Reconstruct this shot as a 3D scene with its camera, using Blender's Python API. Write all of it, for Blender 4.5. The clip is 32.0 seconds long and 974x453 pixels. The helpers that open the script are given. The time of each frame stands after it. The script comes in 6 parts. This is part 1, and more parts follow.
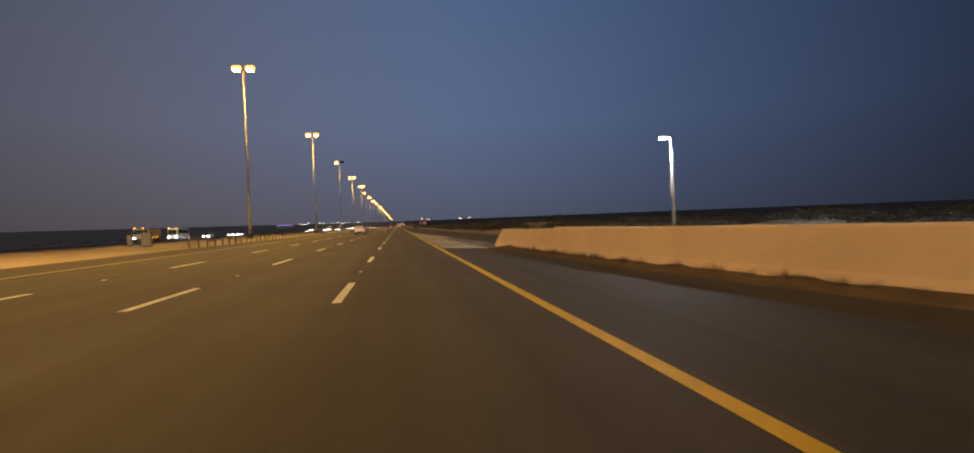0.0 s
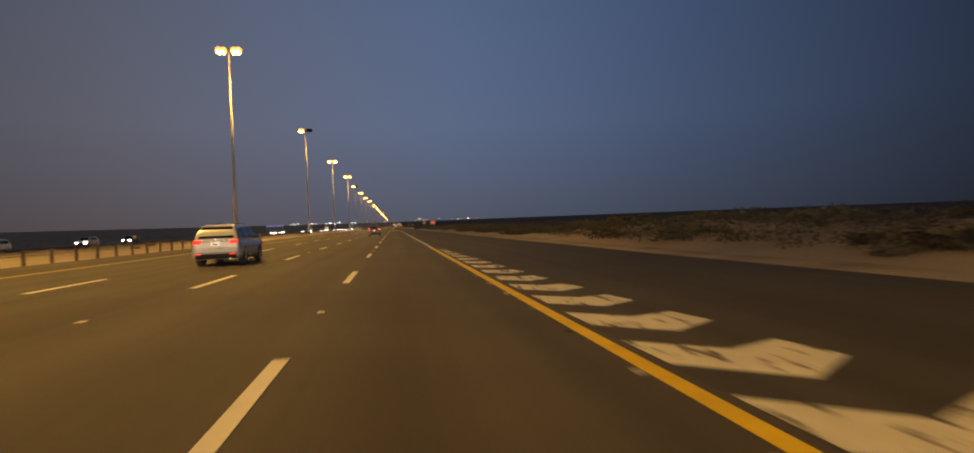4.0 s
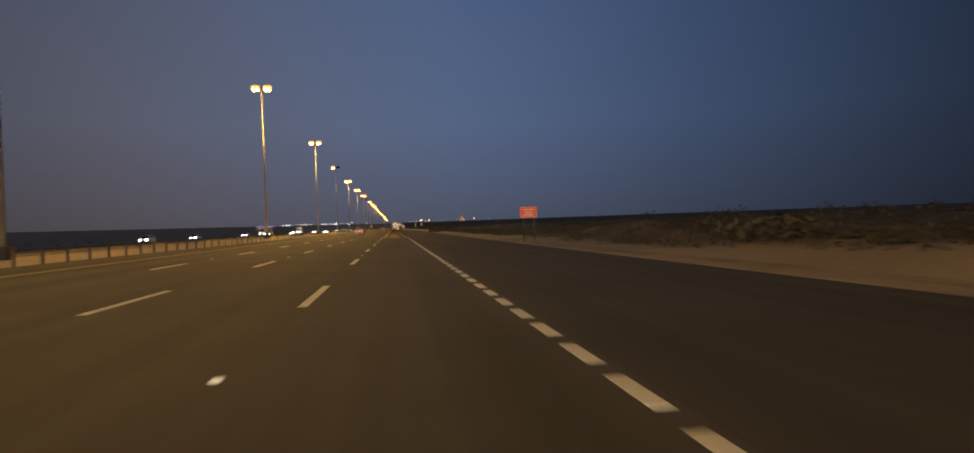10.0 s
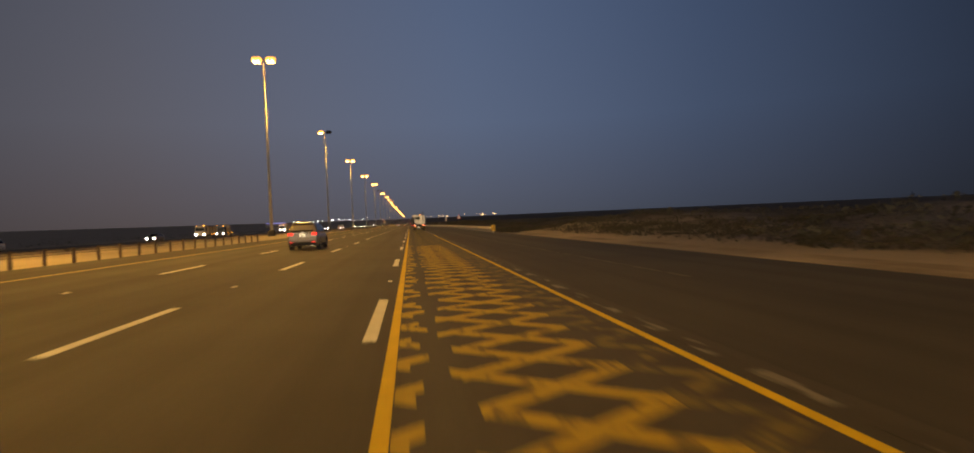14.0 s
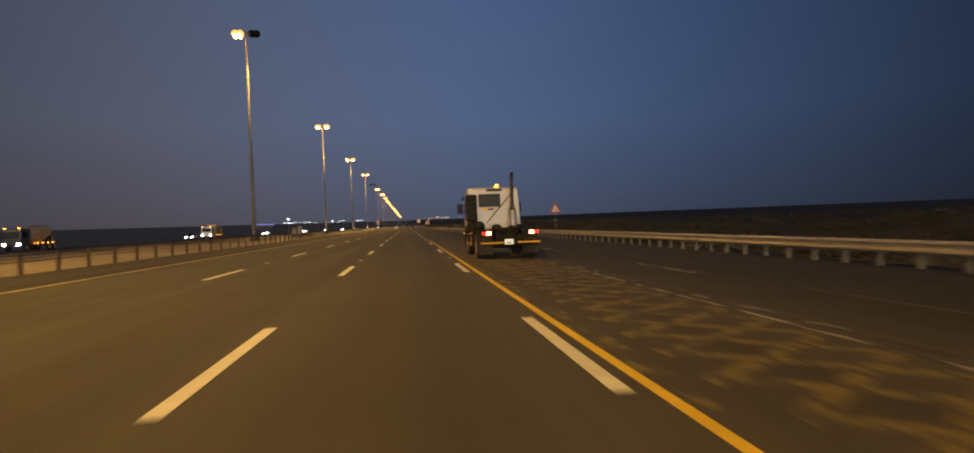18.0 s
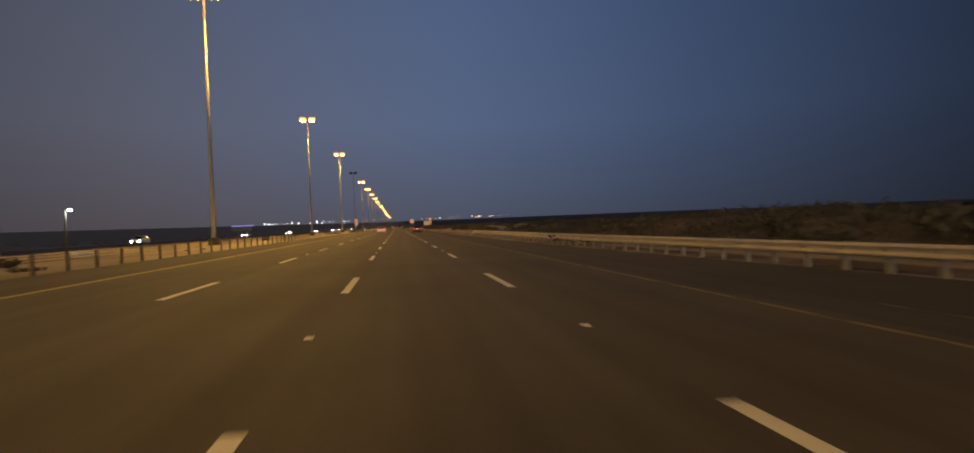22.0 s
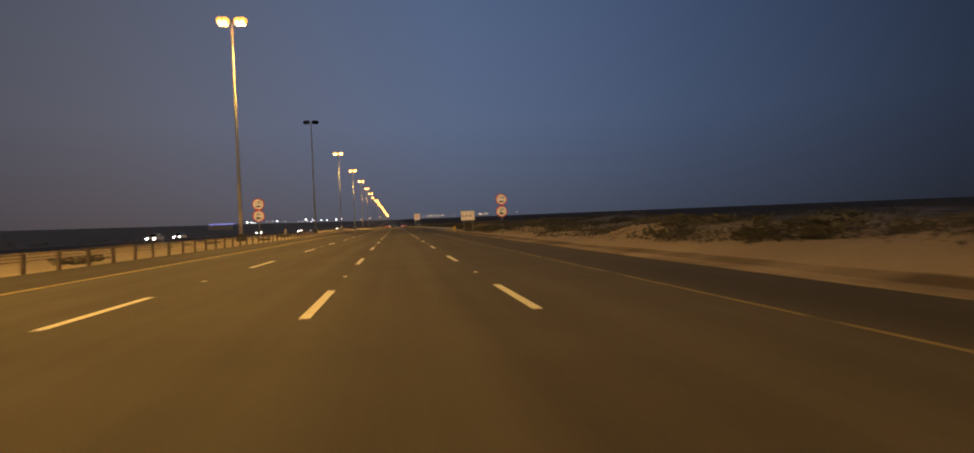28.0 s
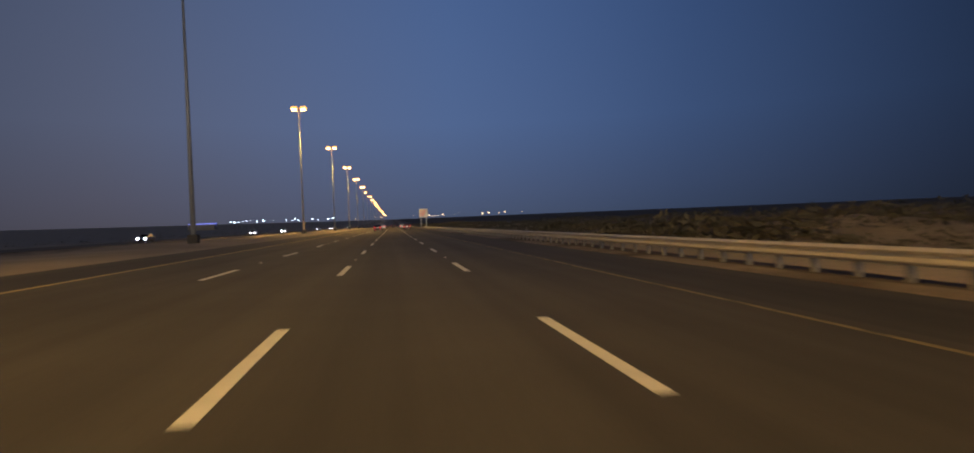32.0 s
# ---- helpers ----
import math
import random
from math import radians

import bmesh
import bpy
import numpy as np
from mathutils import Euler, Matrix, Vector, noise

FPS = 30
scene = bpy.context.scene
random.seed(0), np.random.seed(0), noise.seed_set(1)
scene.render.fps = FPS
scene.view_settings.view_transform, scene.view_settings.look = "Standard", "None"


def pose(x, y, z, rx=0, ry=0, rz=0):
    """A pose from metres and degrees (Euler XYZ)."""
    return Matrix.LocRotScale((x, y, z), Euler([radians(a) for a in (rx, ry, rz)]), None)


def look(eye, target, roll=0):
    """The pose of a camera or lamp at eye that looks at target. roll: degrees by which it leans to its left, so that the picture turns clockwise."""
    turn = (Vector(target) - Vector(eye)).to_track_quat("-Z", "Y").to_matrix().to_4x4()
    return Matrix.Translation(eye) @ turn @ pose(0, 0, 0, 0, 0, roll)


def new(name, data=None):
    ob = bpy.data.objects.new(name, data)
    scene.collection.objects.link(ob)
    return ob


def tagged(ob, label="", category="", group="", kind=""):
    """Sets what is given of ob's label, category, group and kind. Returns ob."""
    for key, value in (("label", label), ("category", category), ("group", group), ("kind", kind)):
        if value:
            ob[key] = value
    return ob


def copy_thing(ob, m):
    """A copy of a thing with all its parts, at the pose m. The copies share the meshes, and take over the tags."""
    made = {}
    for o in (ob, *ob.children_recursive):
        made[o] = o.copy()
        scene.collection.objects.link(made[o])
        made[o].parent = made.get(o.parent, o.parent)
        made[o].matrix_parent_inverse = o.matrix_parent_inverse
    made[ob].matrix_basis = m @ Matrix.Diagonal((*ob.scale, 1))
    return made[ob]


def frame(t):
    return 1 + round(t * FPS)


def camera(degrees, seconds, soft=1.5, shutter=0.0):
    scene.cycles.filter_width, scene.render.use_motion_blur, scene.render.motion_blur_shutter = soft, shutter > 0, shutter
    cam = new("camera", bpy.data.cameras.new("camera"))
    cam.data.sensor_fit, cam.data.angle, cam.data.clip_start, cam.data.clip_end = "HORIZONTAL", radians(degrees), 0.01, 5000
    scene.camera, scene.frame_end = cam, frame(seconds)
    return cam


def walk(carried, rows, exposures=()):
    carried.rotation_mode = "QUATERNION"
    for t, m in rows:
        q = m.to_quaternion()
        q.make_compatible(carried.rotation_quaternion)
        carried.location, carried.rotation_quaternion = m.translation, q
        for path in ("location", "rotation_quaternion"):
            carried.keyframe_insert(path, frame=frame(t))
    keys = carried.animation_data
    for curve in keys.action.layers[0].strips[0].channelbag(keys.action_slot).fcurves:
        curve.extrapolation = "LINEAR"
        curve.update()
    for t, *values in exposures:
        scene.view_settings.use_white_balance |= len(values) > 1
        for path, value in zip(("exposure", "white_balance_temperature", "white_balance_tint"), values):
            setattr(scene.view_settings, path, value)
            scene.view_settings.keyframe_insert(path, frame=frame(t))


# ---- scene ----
cam = camera(78.0, 32.0, soft=1.8, shutter=0.3)
PATH = [
    (0.0, pose(1.177, 0.000, 1.378, 89.618, 2.308, -8.475)),
    (0.5, pose(1.154, 10.718, 1.378, 89.626, 2.318, -8.547)),
    (1.0, pose(1.129, 21.431, 1.379, 89.635, 2.331, -8.621)),
    (1.5, pose(1.109, 32.154, 1.379, 89.644, 2.339, -8.690)),
    (2.0, pose(1.107, 42.900, 1.379, 89.653, 2.337, -8.745)),
    (2.5, pose(1.126, 53.665, 1.379, 89.662, 2.319, -8.786)),
    (3.0, pose(1.161, 64.445, 1.378, 89.672, 2.290, -8.816)),
    (3.5, pose(1.203, 75.252, 1.377, 89.682, 2.259, -8.836)),
    (4.0, pose(1.247, 86.100, 1.376, 89.691, 2.237, -8.845)),
    (4.5, pose(1.293, 96.997, 1.375, 89.699, 2.228, -8.835)),
    (5.0, pose(1.347, 107.938, 1.374, 89.705, 2.227, -8.804)),
    (5.5, pose(1.403, 118.915, 1.373, 89.711, 2.232, -8.763)),
    (6.0, pose(1.459, 129.922, 1.372, 89.718, 2.237, -8.722)),
    (6.5, pose(1.508, 140.953, 1.371, 89.725, 2.240, -8.692)),
    (7.0, pose(1.547, 152.000, 1.371, 89.734, 2.237, -8.685)),
    (7.5, pose(1.574, 163.027, 1.370, 89.745, 2.229, -8.708)),
    (8.0, pose(1.595, 174.052, 1.370, 89.758, 2.218, -8.750)),
    (8.5, pose(1.612, 185.151, 1.369, 89.770, 2.204, -8.790)),
    (9.0, pose(1.627, 196.400, 1.369, 89.782, 2.187, -8.805)),
    (9.5, pose(1.655, 207.848, 1.368, 89.797, 2.155, -8.805)),
    (10.0, pose(1.690, 219.444, 1.368, 89.816, 2.112, -8.795)),
    (10.5, pose(1.703, 231.118, 1.368, 89.826, 2.082, -8.753)),
    (11.0, pose(1.667, 242.800, 1.368, 89.814, 2.087, -8.654)),
    (11.5, pose(1.573, 254.455, 1.370, 89.776, 2.149, -8.475)),
    (12.0, pose(1.436, 266.127, 1.373, 89.717, 2.248, -8.233)),
    (12.5, pose(1.263, 277.860, 1.376, 89.647, 2.355, -7.969)),
    (13.0, pose(1.057, 289.700, 1.380, 89.572, 2.440, -7.725)),
    (13.5, pose(0.813, 301.701, 1.385, 89.486, 2.500, -7.494)),
    (14.0, pose(0.547, 313.700, 1.390, 89.410, 2.541, -7.295)),
    (14.5, pose(0.269, 325.517, 1.395, 89.381, 2.541, -7.188)),
    (15.0, pose(-0.028, 337.192, 1.401, 89.392, 2.499, -7.164)),
    (15.5, pose(-0.334, 348.770, 1.407, 89.430, 2.433, -7.199)),
    (16.0, pose(-0.639, 360.300, 1.413, 89.481, 2.361, -7.270)),
    (16.5, pose(-0.932, 371.828, 1.418, 89.532, 2.301, -7.353)),
    (17.0, pose(-1.203, 383.400, 1.423, 89.568, 2.271, -7.424)),
    (17.5, pose(-1.459, 394.972, 1.428, 89.589, 2.279, -7.496)),
    (18.0, pose(-1.702, 406.550, 1.433, 89.610, 2.296, -7.579)),
    (18.5, pose(-1.911, 418.259, 1.437, 89.642, 2.284, -7.644)),
    (19.0, pose(-2.083, 430.100, 1.440, 89.683, 2.240, -7.694)),
    (19.5, pose(-2.236, 441.802, 1.443, 89.700, 2.208, -7.883)),
    (20.0, pose(-2.363, 453.500, 1.446, 89.705, 2.189, -8.104)),
    (20.5, pose(-2.447, 465.328, 1.447, 89.708, 2.195, -8.262)),
    (21.0, pose(-2.489, 477.250, 1.448, 89.705, 2.227, -8.387)),
    (21.5, pose(-2.500, 489.247, 1.448, 89.697, 2.274, -8.481)),
    (22.0, pose(-2.492, 501.300, 1.448, 89.686, 2.324, -8.548)),
    (22.5, pose(-2.475, 513.391, 1.448, 89.672, 2.366, -8.588)),
    (23.0, pose(-2.463, 525.500, 1.448, 89.655, 2.388, -8.605)),
    (23.5, pose(-2.450, 537.641, 1.447, 89.636, 2.390, -8.590)),
    (24.0, pose(-2.433, 549.800, 1.447, 89.616, 2.388, -8.565)),
    (24.5, pose(-2.411, 561.955, 1.447, 89.598, 2.388, -8.557)),
    (25.0, pose(-2.382, 574.121, 1.446, 89.580, 2.389, -8.559)),
    (25.5, pose(-2.349, 586.289, 1.445, 89.563, 2.391, -8.568)),
    (26.0, pose(-2.314, 598.452, 1.445, 89.548, 2.391, -8.583)),
    (26.5, pose(-2.281, 610.602, 1.444, 89.535, 2.390, -8.602)),
    (27.0, pose(-2.251, 622.732, 1.443, 89.525, 2.386, -8.623)),
    (27.5, pose(-2.227, 634.834, 1.443, 89.518, 2.379, -8.645)),
    (28.0, pose(-2.213, 646.900, 1.443, 89.514, 2.367, -8.665)),
    (28.5, pose(-2.210, 658.943, 1.443, 89.517, 2.347, -8.683)),
    (29.0, pose(-2.214, 670.970, 1.443, 89.524, 2.320, -8.702)),
    (29.5, pose(-2.218, 682.961, 1.443, 89.531, 2.297, -8.724)),
    (30.0, pose(-2.213, 694.900, 1.443, 89.533, 2.287, -8.755)),
    (30.5, pose(-2.195, 706.765, 1.442, 89.526, 2.296, -8.797)),
    (31.0, pose(-2.169, 718.572, 1.442, 89.515, 2.317, -8.848)),
    (31.5, pose(-2.140, 730.355, 1.441, 89.501, 2.343, -8.903)),
    (32.0, pose(-2.113, 742.150, 1.441, 89.489, 2.367, -8.955)),
]
EXPOSURES = [(0.0, 0.1, 6955, 10), (1.0, 0.15, 6900, 10), (2.0, 0.05, 6500, 10), (3.0, 0.0, 6700, 10), (4.0, 0.1, 7400, 10), (7.0, -0.05, 6955, 10), (9.0, -0.2, 6150, 10), (10.0, -0.05, 6900, 10),
             (11.0, 0.0, 7700, 10), (12.0, 0.0, 7700, 10), (13.0, 0.0, 7900, 10), (14.0, 0.0, 7900, 10), (17.0, -0.2, 6800, 10), (19.0, 0.0, 6500, 10), (21.0, 0.1, 7500, 10), (22.0, -0.05, 7000, 10),
             (23.0, 0.05, 7900, 10), (24.0, 0.15, 8350, 10), (25.0, 0.15, 7700, 10), (28.0, 0.05, 7345, 10), (29.0, -0.05, 6500, 10), (30.0, -0.2, 6000, 10), (31.0, 0.0, 6000, 10), (32.0, 0.0, 5800, 10)]
walk(cam, PATH, EXPOSURES)

# ---- world and large lights ----
world = bpy.data.worlds.new("dusk_sky")
scene.world = world
world.use_nodes = True
wn, wl = world.node_tree.nodes, world.node_tree.links
bg = wn["Background"]
wtc = wn.new("ShaderNodeTexCoord")
wsep = wn.new("ShaderNodeSeparateXYZ")
wramp = wn.new("ShaderNodeValToRGB")
wl.new(wtc.outputs["Generated"], wsep.inputs[0])
wl.new(wsep.outputs["Z"], wramp.inputs[0])
SKY = [(0.0, (0.046, 0.050, 0.066)), (0.05, (0.051, 0.059, 0.085)), (0.16, (0.056, 0.075, 0.120)),
       (0.42, (0.047, 0.071, 0.127)), (1.0, (0.027, 0.046, 0.096))]
while len(wramp.color_ramp.elements) < len(SKY):
    wramp.color_ramp.elements.new(0.5)
for e, (p, c) in zip(wramp.color_ramp.elements, SKY):
    e.position, e.color = p, (*c, 1)
# the afterglow lies ahead of the road and fades all round
wdot, wglow, wmul = wn.new("ShaderNodeVectorMath"), wn.new("ShaderNodeMapRange"), wn.new("ShaderNodeVectorMath")
wdot.operation, wmul.operation = "DOT_PRODUCT", "SCALE"
wl.new(wtc.outputs["Generated"], wdot.inputs[0])
wdot.inputs[1].default_value = Vector((-0.02, 1.0, 0.14)).normalized()
wrise, wcurve = wn.new("ShaderNodeMapRange"), wn.new("ShaderNodeMath")
wcurve.operation = "POWER"
wl.new(wdot.outputs["Value"], wrise.inputs[0])
wrise.inputs[1].default_value, wrise.inputs[2].default_value = 0.55, 1.0
wl.new(wrise.outputs[0], wcurve.inputs[0])
wcurve.inputs[1].default_value = 1.5
wl.new(wcurve.outputs[0], wglow.inputs[0])
for k, v in enumerate((0.0, 1.0, 0.45, 2.42), 1):
    wglow.inputs[k].default_value = v
# clear blue on the desert side, a warm grey veil of lamp-lit haze on the town side
whalf, wside, wtint = wn.new("ShaderNodeMapRange"), wn.new("ShaderNodeValToRGB"), wn.new("ShaderNodeVectorMath")
wl.new(wsep.outputs["X"], whalf.inputs[0])
whalf.inputs[1].default_value, whalf.inputs[2].default_value = -1.0, 1.0
wl.new(whalf.outputs[0], wside.inputs[0])
VEIL = [(0.30, (0.88, 0.72, 0.65)), (0.55, (0.67, 0.74, 0.86)), (0.73, (0.52, 0.63, 0.80))]
wside.color_ramp.elements.new(0.5)
for e, (p, c) in zip(wside.color_ramp.elements, VEIL):
    e.position, e.color = p, (*c, 1)
wtint.operation = "MULTIPLY"
wl.new(wramp.outputs[0], wtint.inputs[0])
wl.new(wside.outputs[0], wtint.inputs[1])
wl.new(wtint.outputs[0], wmul.inputs[0])
wl.new(wglow.outputs[0], wmul.inputs["Scale"])
# an added warm fill, low behind, standing in for the driving car's headlights
wrear, wlow, wlift, wfill = wn.new("ShaderNodeMapRange"), wn.new("ShaderNodeMapRange"), wn.new("ShaderNodeMath"), wn.new("ShaderNodeVectorMath")
wlift.operation, wfill.operation = "MULTIPLY", "MULTIPLY_ADD"
wrear.interpolation_type = wlow.interpolation_type = "SMOOTHSTEP"
wl.new(wsep.outputs["Y"], wrear.inputs[0])
wl.new(wsep.outputs["Z"], wlow.inputs[0])
for node, vals in ((wrear, (-0.35, -1.0, 0.0, 1.0)), (wlow, (0.02, 0.36, 1.0, 0.0))):
    for k, v in enumerate(vals, 1):
        node.inputs[k].default_value = v
wl.new(wrear.outputs[0], wlift.inputs[0])
wl.new(wlow.outputs[0], wlift.inputs[1])
wl.new(wlift.outputs[0], wfill.inputs[0])
wfill.inputs[1].default_value = (3.3, 2.7, 2.05)
wl.new(wmul.outputs[0], wfill.inputs[2])
wl.new(wfill.outputs[0], bg.inputs[0])
bg.inputs[1].default_value = 1.0

SODIUM, LED = (1.0, 0.55, 0.10), (0.86, 0.95, 1.0)
MAST_POWER = 102000.0
MAST_H = 29.6
MASTS = [(-24.0, 30.5), (-23.75, 107.6), (-22.6, 183.1), (-22.1, 260.4), (-22.65, 341.0), (-22.1, 416.5), (-23.1, 495.1), (-23.5, 575.0), (-23.6, 657.5), (-22.5, 730.8),
         (-23.0, 810.1), (-24.0, 898.0)] + [(-23.5, 975.0 + 79.0 * i) for i in range(22)]


def lamp(name, place, power, colour, radius=0.6):
    d = bpy.data.lights.new(name, "POINT")
    d.energy, d.color, d.shadow_soft_size = power, colour, radius
    ob = new(name, d)
    ob.location = place
    return ob


def mast_lamp(place, power):
    """Two floodlights that look down from a mast head, one along the road each way."""
    d = bpy.data.lights.new("mast_light", "SPOT")
    d.energy, d.color, d.shadow_soft_size = power / 2, SODIUM, 0.5
    d.spot_size, d.spot_blend = radians(116), 1.0
    for s in (-1, 1):
        ob = new("mast_light", d)
        ob.matrix_basis = look(place, (place[0] + 5.0, place[1] + s * 20.0, 0))


# ---- materials ----
def material(name, a, b=None, rough=0.8, metal=0.0, scale=3.0, fine=40.0, bump=0.15, dist=0.01, mix=0.5, random_tint=0.0, spec=None):
    m = bpy.data.materials.new(name)
    m.use_nodes = True
    n, l = m.node_tree.nodes, m.node_tree.links
    p = n["Principled BSDF"]
    p.inputs["Roughness"].default_value, p.inputs["Metallic"].default_value = rough, metal
    if spec is not None:
        p.inputs["Specular IOR Level"].default_value = spec
    b = b or tuple(v * 0.75 for v in a)
    tc = n.new("ShaderNodeTexCoord")
    big, small = n.new("ShaderNodeTexNoise"), n.new("ShaderNodeTexNoise")
    big.inputs["Scale"].default_value, big.inputs["Detail"].default_value = scale, 6
    small.inputs["Scale"].default_value, small.inputs["Detail"].default_value = fine, 4
    for t in (big, small):
        l.new(tc.outputs["Object"], t.inputs["Vector"])
    add = n.new("ShaderNodeMath")
    add.operation = "MULTIPLY_ADD"
    l.new(small.outputs[0], add.inputs[0])
    add.inputs[1].default_value = mix
    l.new(big.outputs[0], add.inputs[2])
    r = n.new("ShaderNodeMapRange")
    r.inputs[1].default_value, r.inputs[2].default_value = 0.35 + 0.5 * mix * 0.7, 0.65 + 0.5 * mix * 1.3
    l.new(add.outputs[0], r.inputs[0])
    mx = n.new("ShaderNodeMix")
    mx.data_type = "RGBA"
    mx.inputs[6].default_value, mx.inputs[7].default_value = (*a, 1), (*b, 1)
    l.new(r.outputs[0], mx.inputs[0])
    out = mx.outputs[2]
    if random_tint:
        oi, hsv, rr = n.new("ShaderNodeObjectInfo"), n.new("ShaderNodeHueSaturation"), n.new("ShaderNodeMapRange")
        l.new(oi.outputs["Random"], rr.inputs[0])
        rr.inputs[3].default_value, rr.inputs[4].default_value = 1 - random_tint, 1 + random_tint
        l.new(rr.outputs[0], hsv.inputs["Value"])
        l.new(out, hsv.inputs["Color"])
        out = hsv.outputs[0]
    l.new(out, p.inputs["Base Color"])
    if bump:
        bp = n.new("ShaderNodeBump")
        bp.inputs["Strength"].default_value, bp.inputs["Distance"].default_value = bump, dist
        l.new(small.outputs[0], bp.inputs["Height"])
        l.new(bp.outputs[0], p.inputs["Normal"])
    return m


def glowing(name, colour, strength, base=(0.5, 0.5, 0.5)):
    m = bpy.data.materials.new(name)
    m.use_nodes = True
    p = m.node_tree.nodes["Principled BSDF"]
    p.inputs["Base Color"].default_value = (*base, 1)
    p.inputs["Emission Color"].default_value = (*colour, 1)
    p.inputs["Emission Strength"].default_value = strength
    p.inputs["Roughness"].default_value = 0.4
    return m


def asphalt_material(name, a, b):
    """Asphalt with stretched wheel tracks and stains along the road."""
    m = material(name, a, b, rough=0.82, scale=0.25, fine=22.0, bump=0.35, dist=0.006, spec=0.35)
    n, l = m.node_tree.nodes, m.node_tree.links
    p = n["Principled BSDF"]
    src = p.inputs["Base Color"].links[0].from_socket
    tc, mp, st = n.new("ShaderNodeTexCoord"), n.new("ShaderNodeMapping"), n.new("ShaderNodeTexNoise")
    mp.inputs["Scale"].default_value = (0.9, 0.018, 1.0)
    l.new(tc.outputs["Object"], mp.inputs[0])
    l.new(mp.outputs[0], st.inputs["Vector"])
    st.inputs["Scale"].default_value, st.inputs["Detail"].default_value = 1.0, 5
    rg, mx = n.new("ShaderNodeMapRange"), n.new("ShaderNodeMix")
    rg.inputs[1].default_value, rg.inputs[2].default_value, rg.inputs[3].default_value, rg.inputs[4].default_value = 0.3, 0.7, 0.72, 1.25
    l.new(st.outputs[0], rg.inputs[0])
    mx.data_type, mx.blend_type = "RGBA", "MULTIPLY"
    mx.inputs[0].default_value = 1.0
    l.new(src, mx.inputs[6])
    l.new(rg.outputs[0], mx.inputs[7])
    l.new(mx.outputs[2], p.inputs["Base Color"])
    return m


def worn_paint(name, a, under, wear=0.45):
    """Road paint that is worn through to the asphalt in patches."""
    m = material(name, a, tuple(v * 0.82 for v in a), rough=0.7, scale=2.0, fine=18.0, bump=0.2, dist=0.004, spec=0.2)
    n, l = m.node_tree.nodes, m.node_tree.links
    p = n["Principled BSDF"]
    src = p.inputs["Base Color"].links[0].from_socket
    tc, ns, rg, mx = n.new("ShaderNodeTexCoord"), n.new("ShaderNodeTexNoise"), n.new("ShaderNodeMapRange"), n.new("ShaderNodeMix")
    geo = n.new("ShaderNodeNewGeometry")
    ns.inputs["Scale"].default_value, ns.inputs["Detail"].default_value = 2.2, 8
    mp = n.new("ShaderNodeMapping")
    mp.inputs["Scale"].default_value = (2.6, 0.55, 1.0)
    l.new(geo.outputs["Position"], mp.inputs[0])
    l.new(mp.outputs[0], ns.inputs["Vector"])
    rg.inputs[1].default_value, rg.inputs[2].default_value = 1 - wear, 1.12 - wear
    l.new(ns.outputs[0], rg.inputs[0])
    mx.data_type = "RGBA"
    mx.inputs[7].default_value = (*under, 1)
    l.new(rg.outputs[0], mx.inputs[0])
    l.new(src, mx.inputs[6])
    l.new(mx.outputs[2], p.inputs["Base Color"])
    return m


ASPHALT = asphalt_material("asphalt", (0.079, 0.074, 0.067), (0.056, 0.053, 0.048))
SHOULDER = asphalt_material("shoulder_asphalt", (0.060, 0.057, 0.052), (0.044, 0.042, 0.039))
SAND = material("sand", (0.385, 0.335, 0.285), (0.265, 0.232, 0.20), rough=0.95, scale=0.12, fine=6.0, bump=0.5, dist=0.05, spec=0.1)


# mixes in a darker sand for gravel, dry litter and painted-in shade
def darken_sand(m):
    n, l = m.node_tree.nodes, m.node_tree.links
    p = n["Principled BSDF"]
    src = p.inputs["Base Color"].links[0].from_socket
    at, tc, ns, ad, rg, mx = (n.new("ShaderNode" + k) for k in ("Attribute", "TexCoord", "TexNoise", "Math", "MapRange", "Mix"))
    at.attribute_name = "darkening"
    ns.inputs["Scale"].default_value, ns.inputs["Detail"].default_value = 0.22, 8
    l.new(tc.outputs["Object"], ns.inputs["Vector"])
    ad.operation = "ADD"
    l.new(at.outputs["Fac"], ad.inputs[0])
    l.new(ns.outputs[0], ad.inputs[1])
    for k, v in ((1, 0.80), (2, 1.18)):
        rg.inputs[k].default_value = v
    l.new(ad.outputs[0], rg.inputs[0])
    mx.data_type = "RGBA"
    mx.inputs[7].default_value = (0.115, 0.096, 0.081, 1)
    l.new(rg.outputs[0], mx.inputs[0])
    l.new(src, mx.inputs[6])
    l.new(mx.outputs[2], p.inputs["Base Color"])


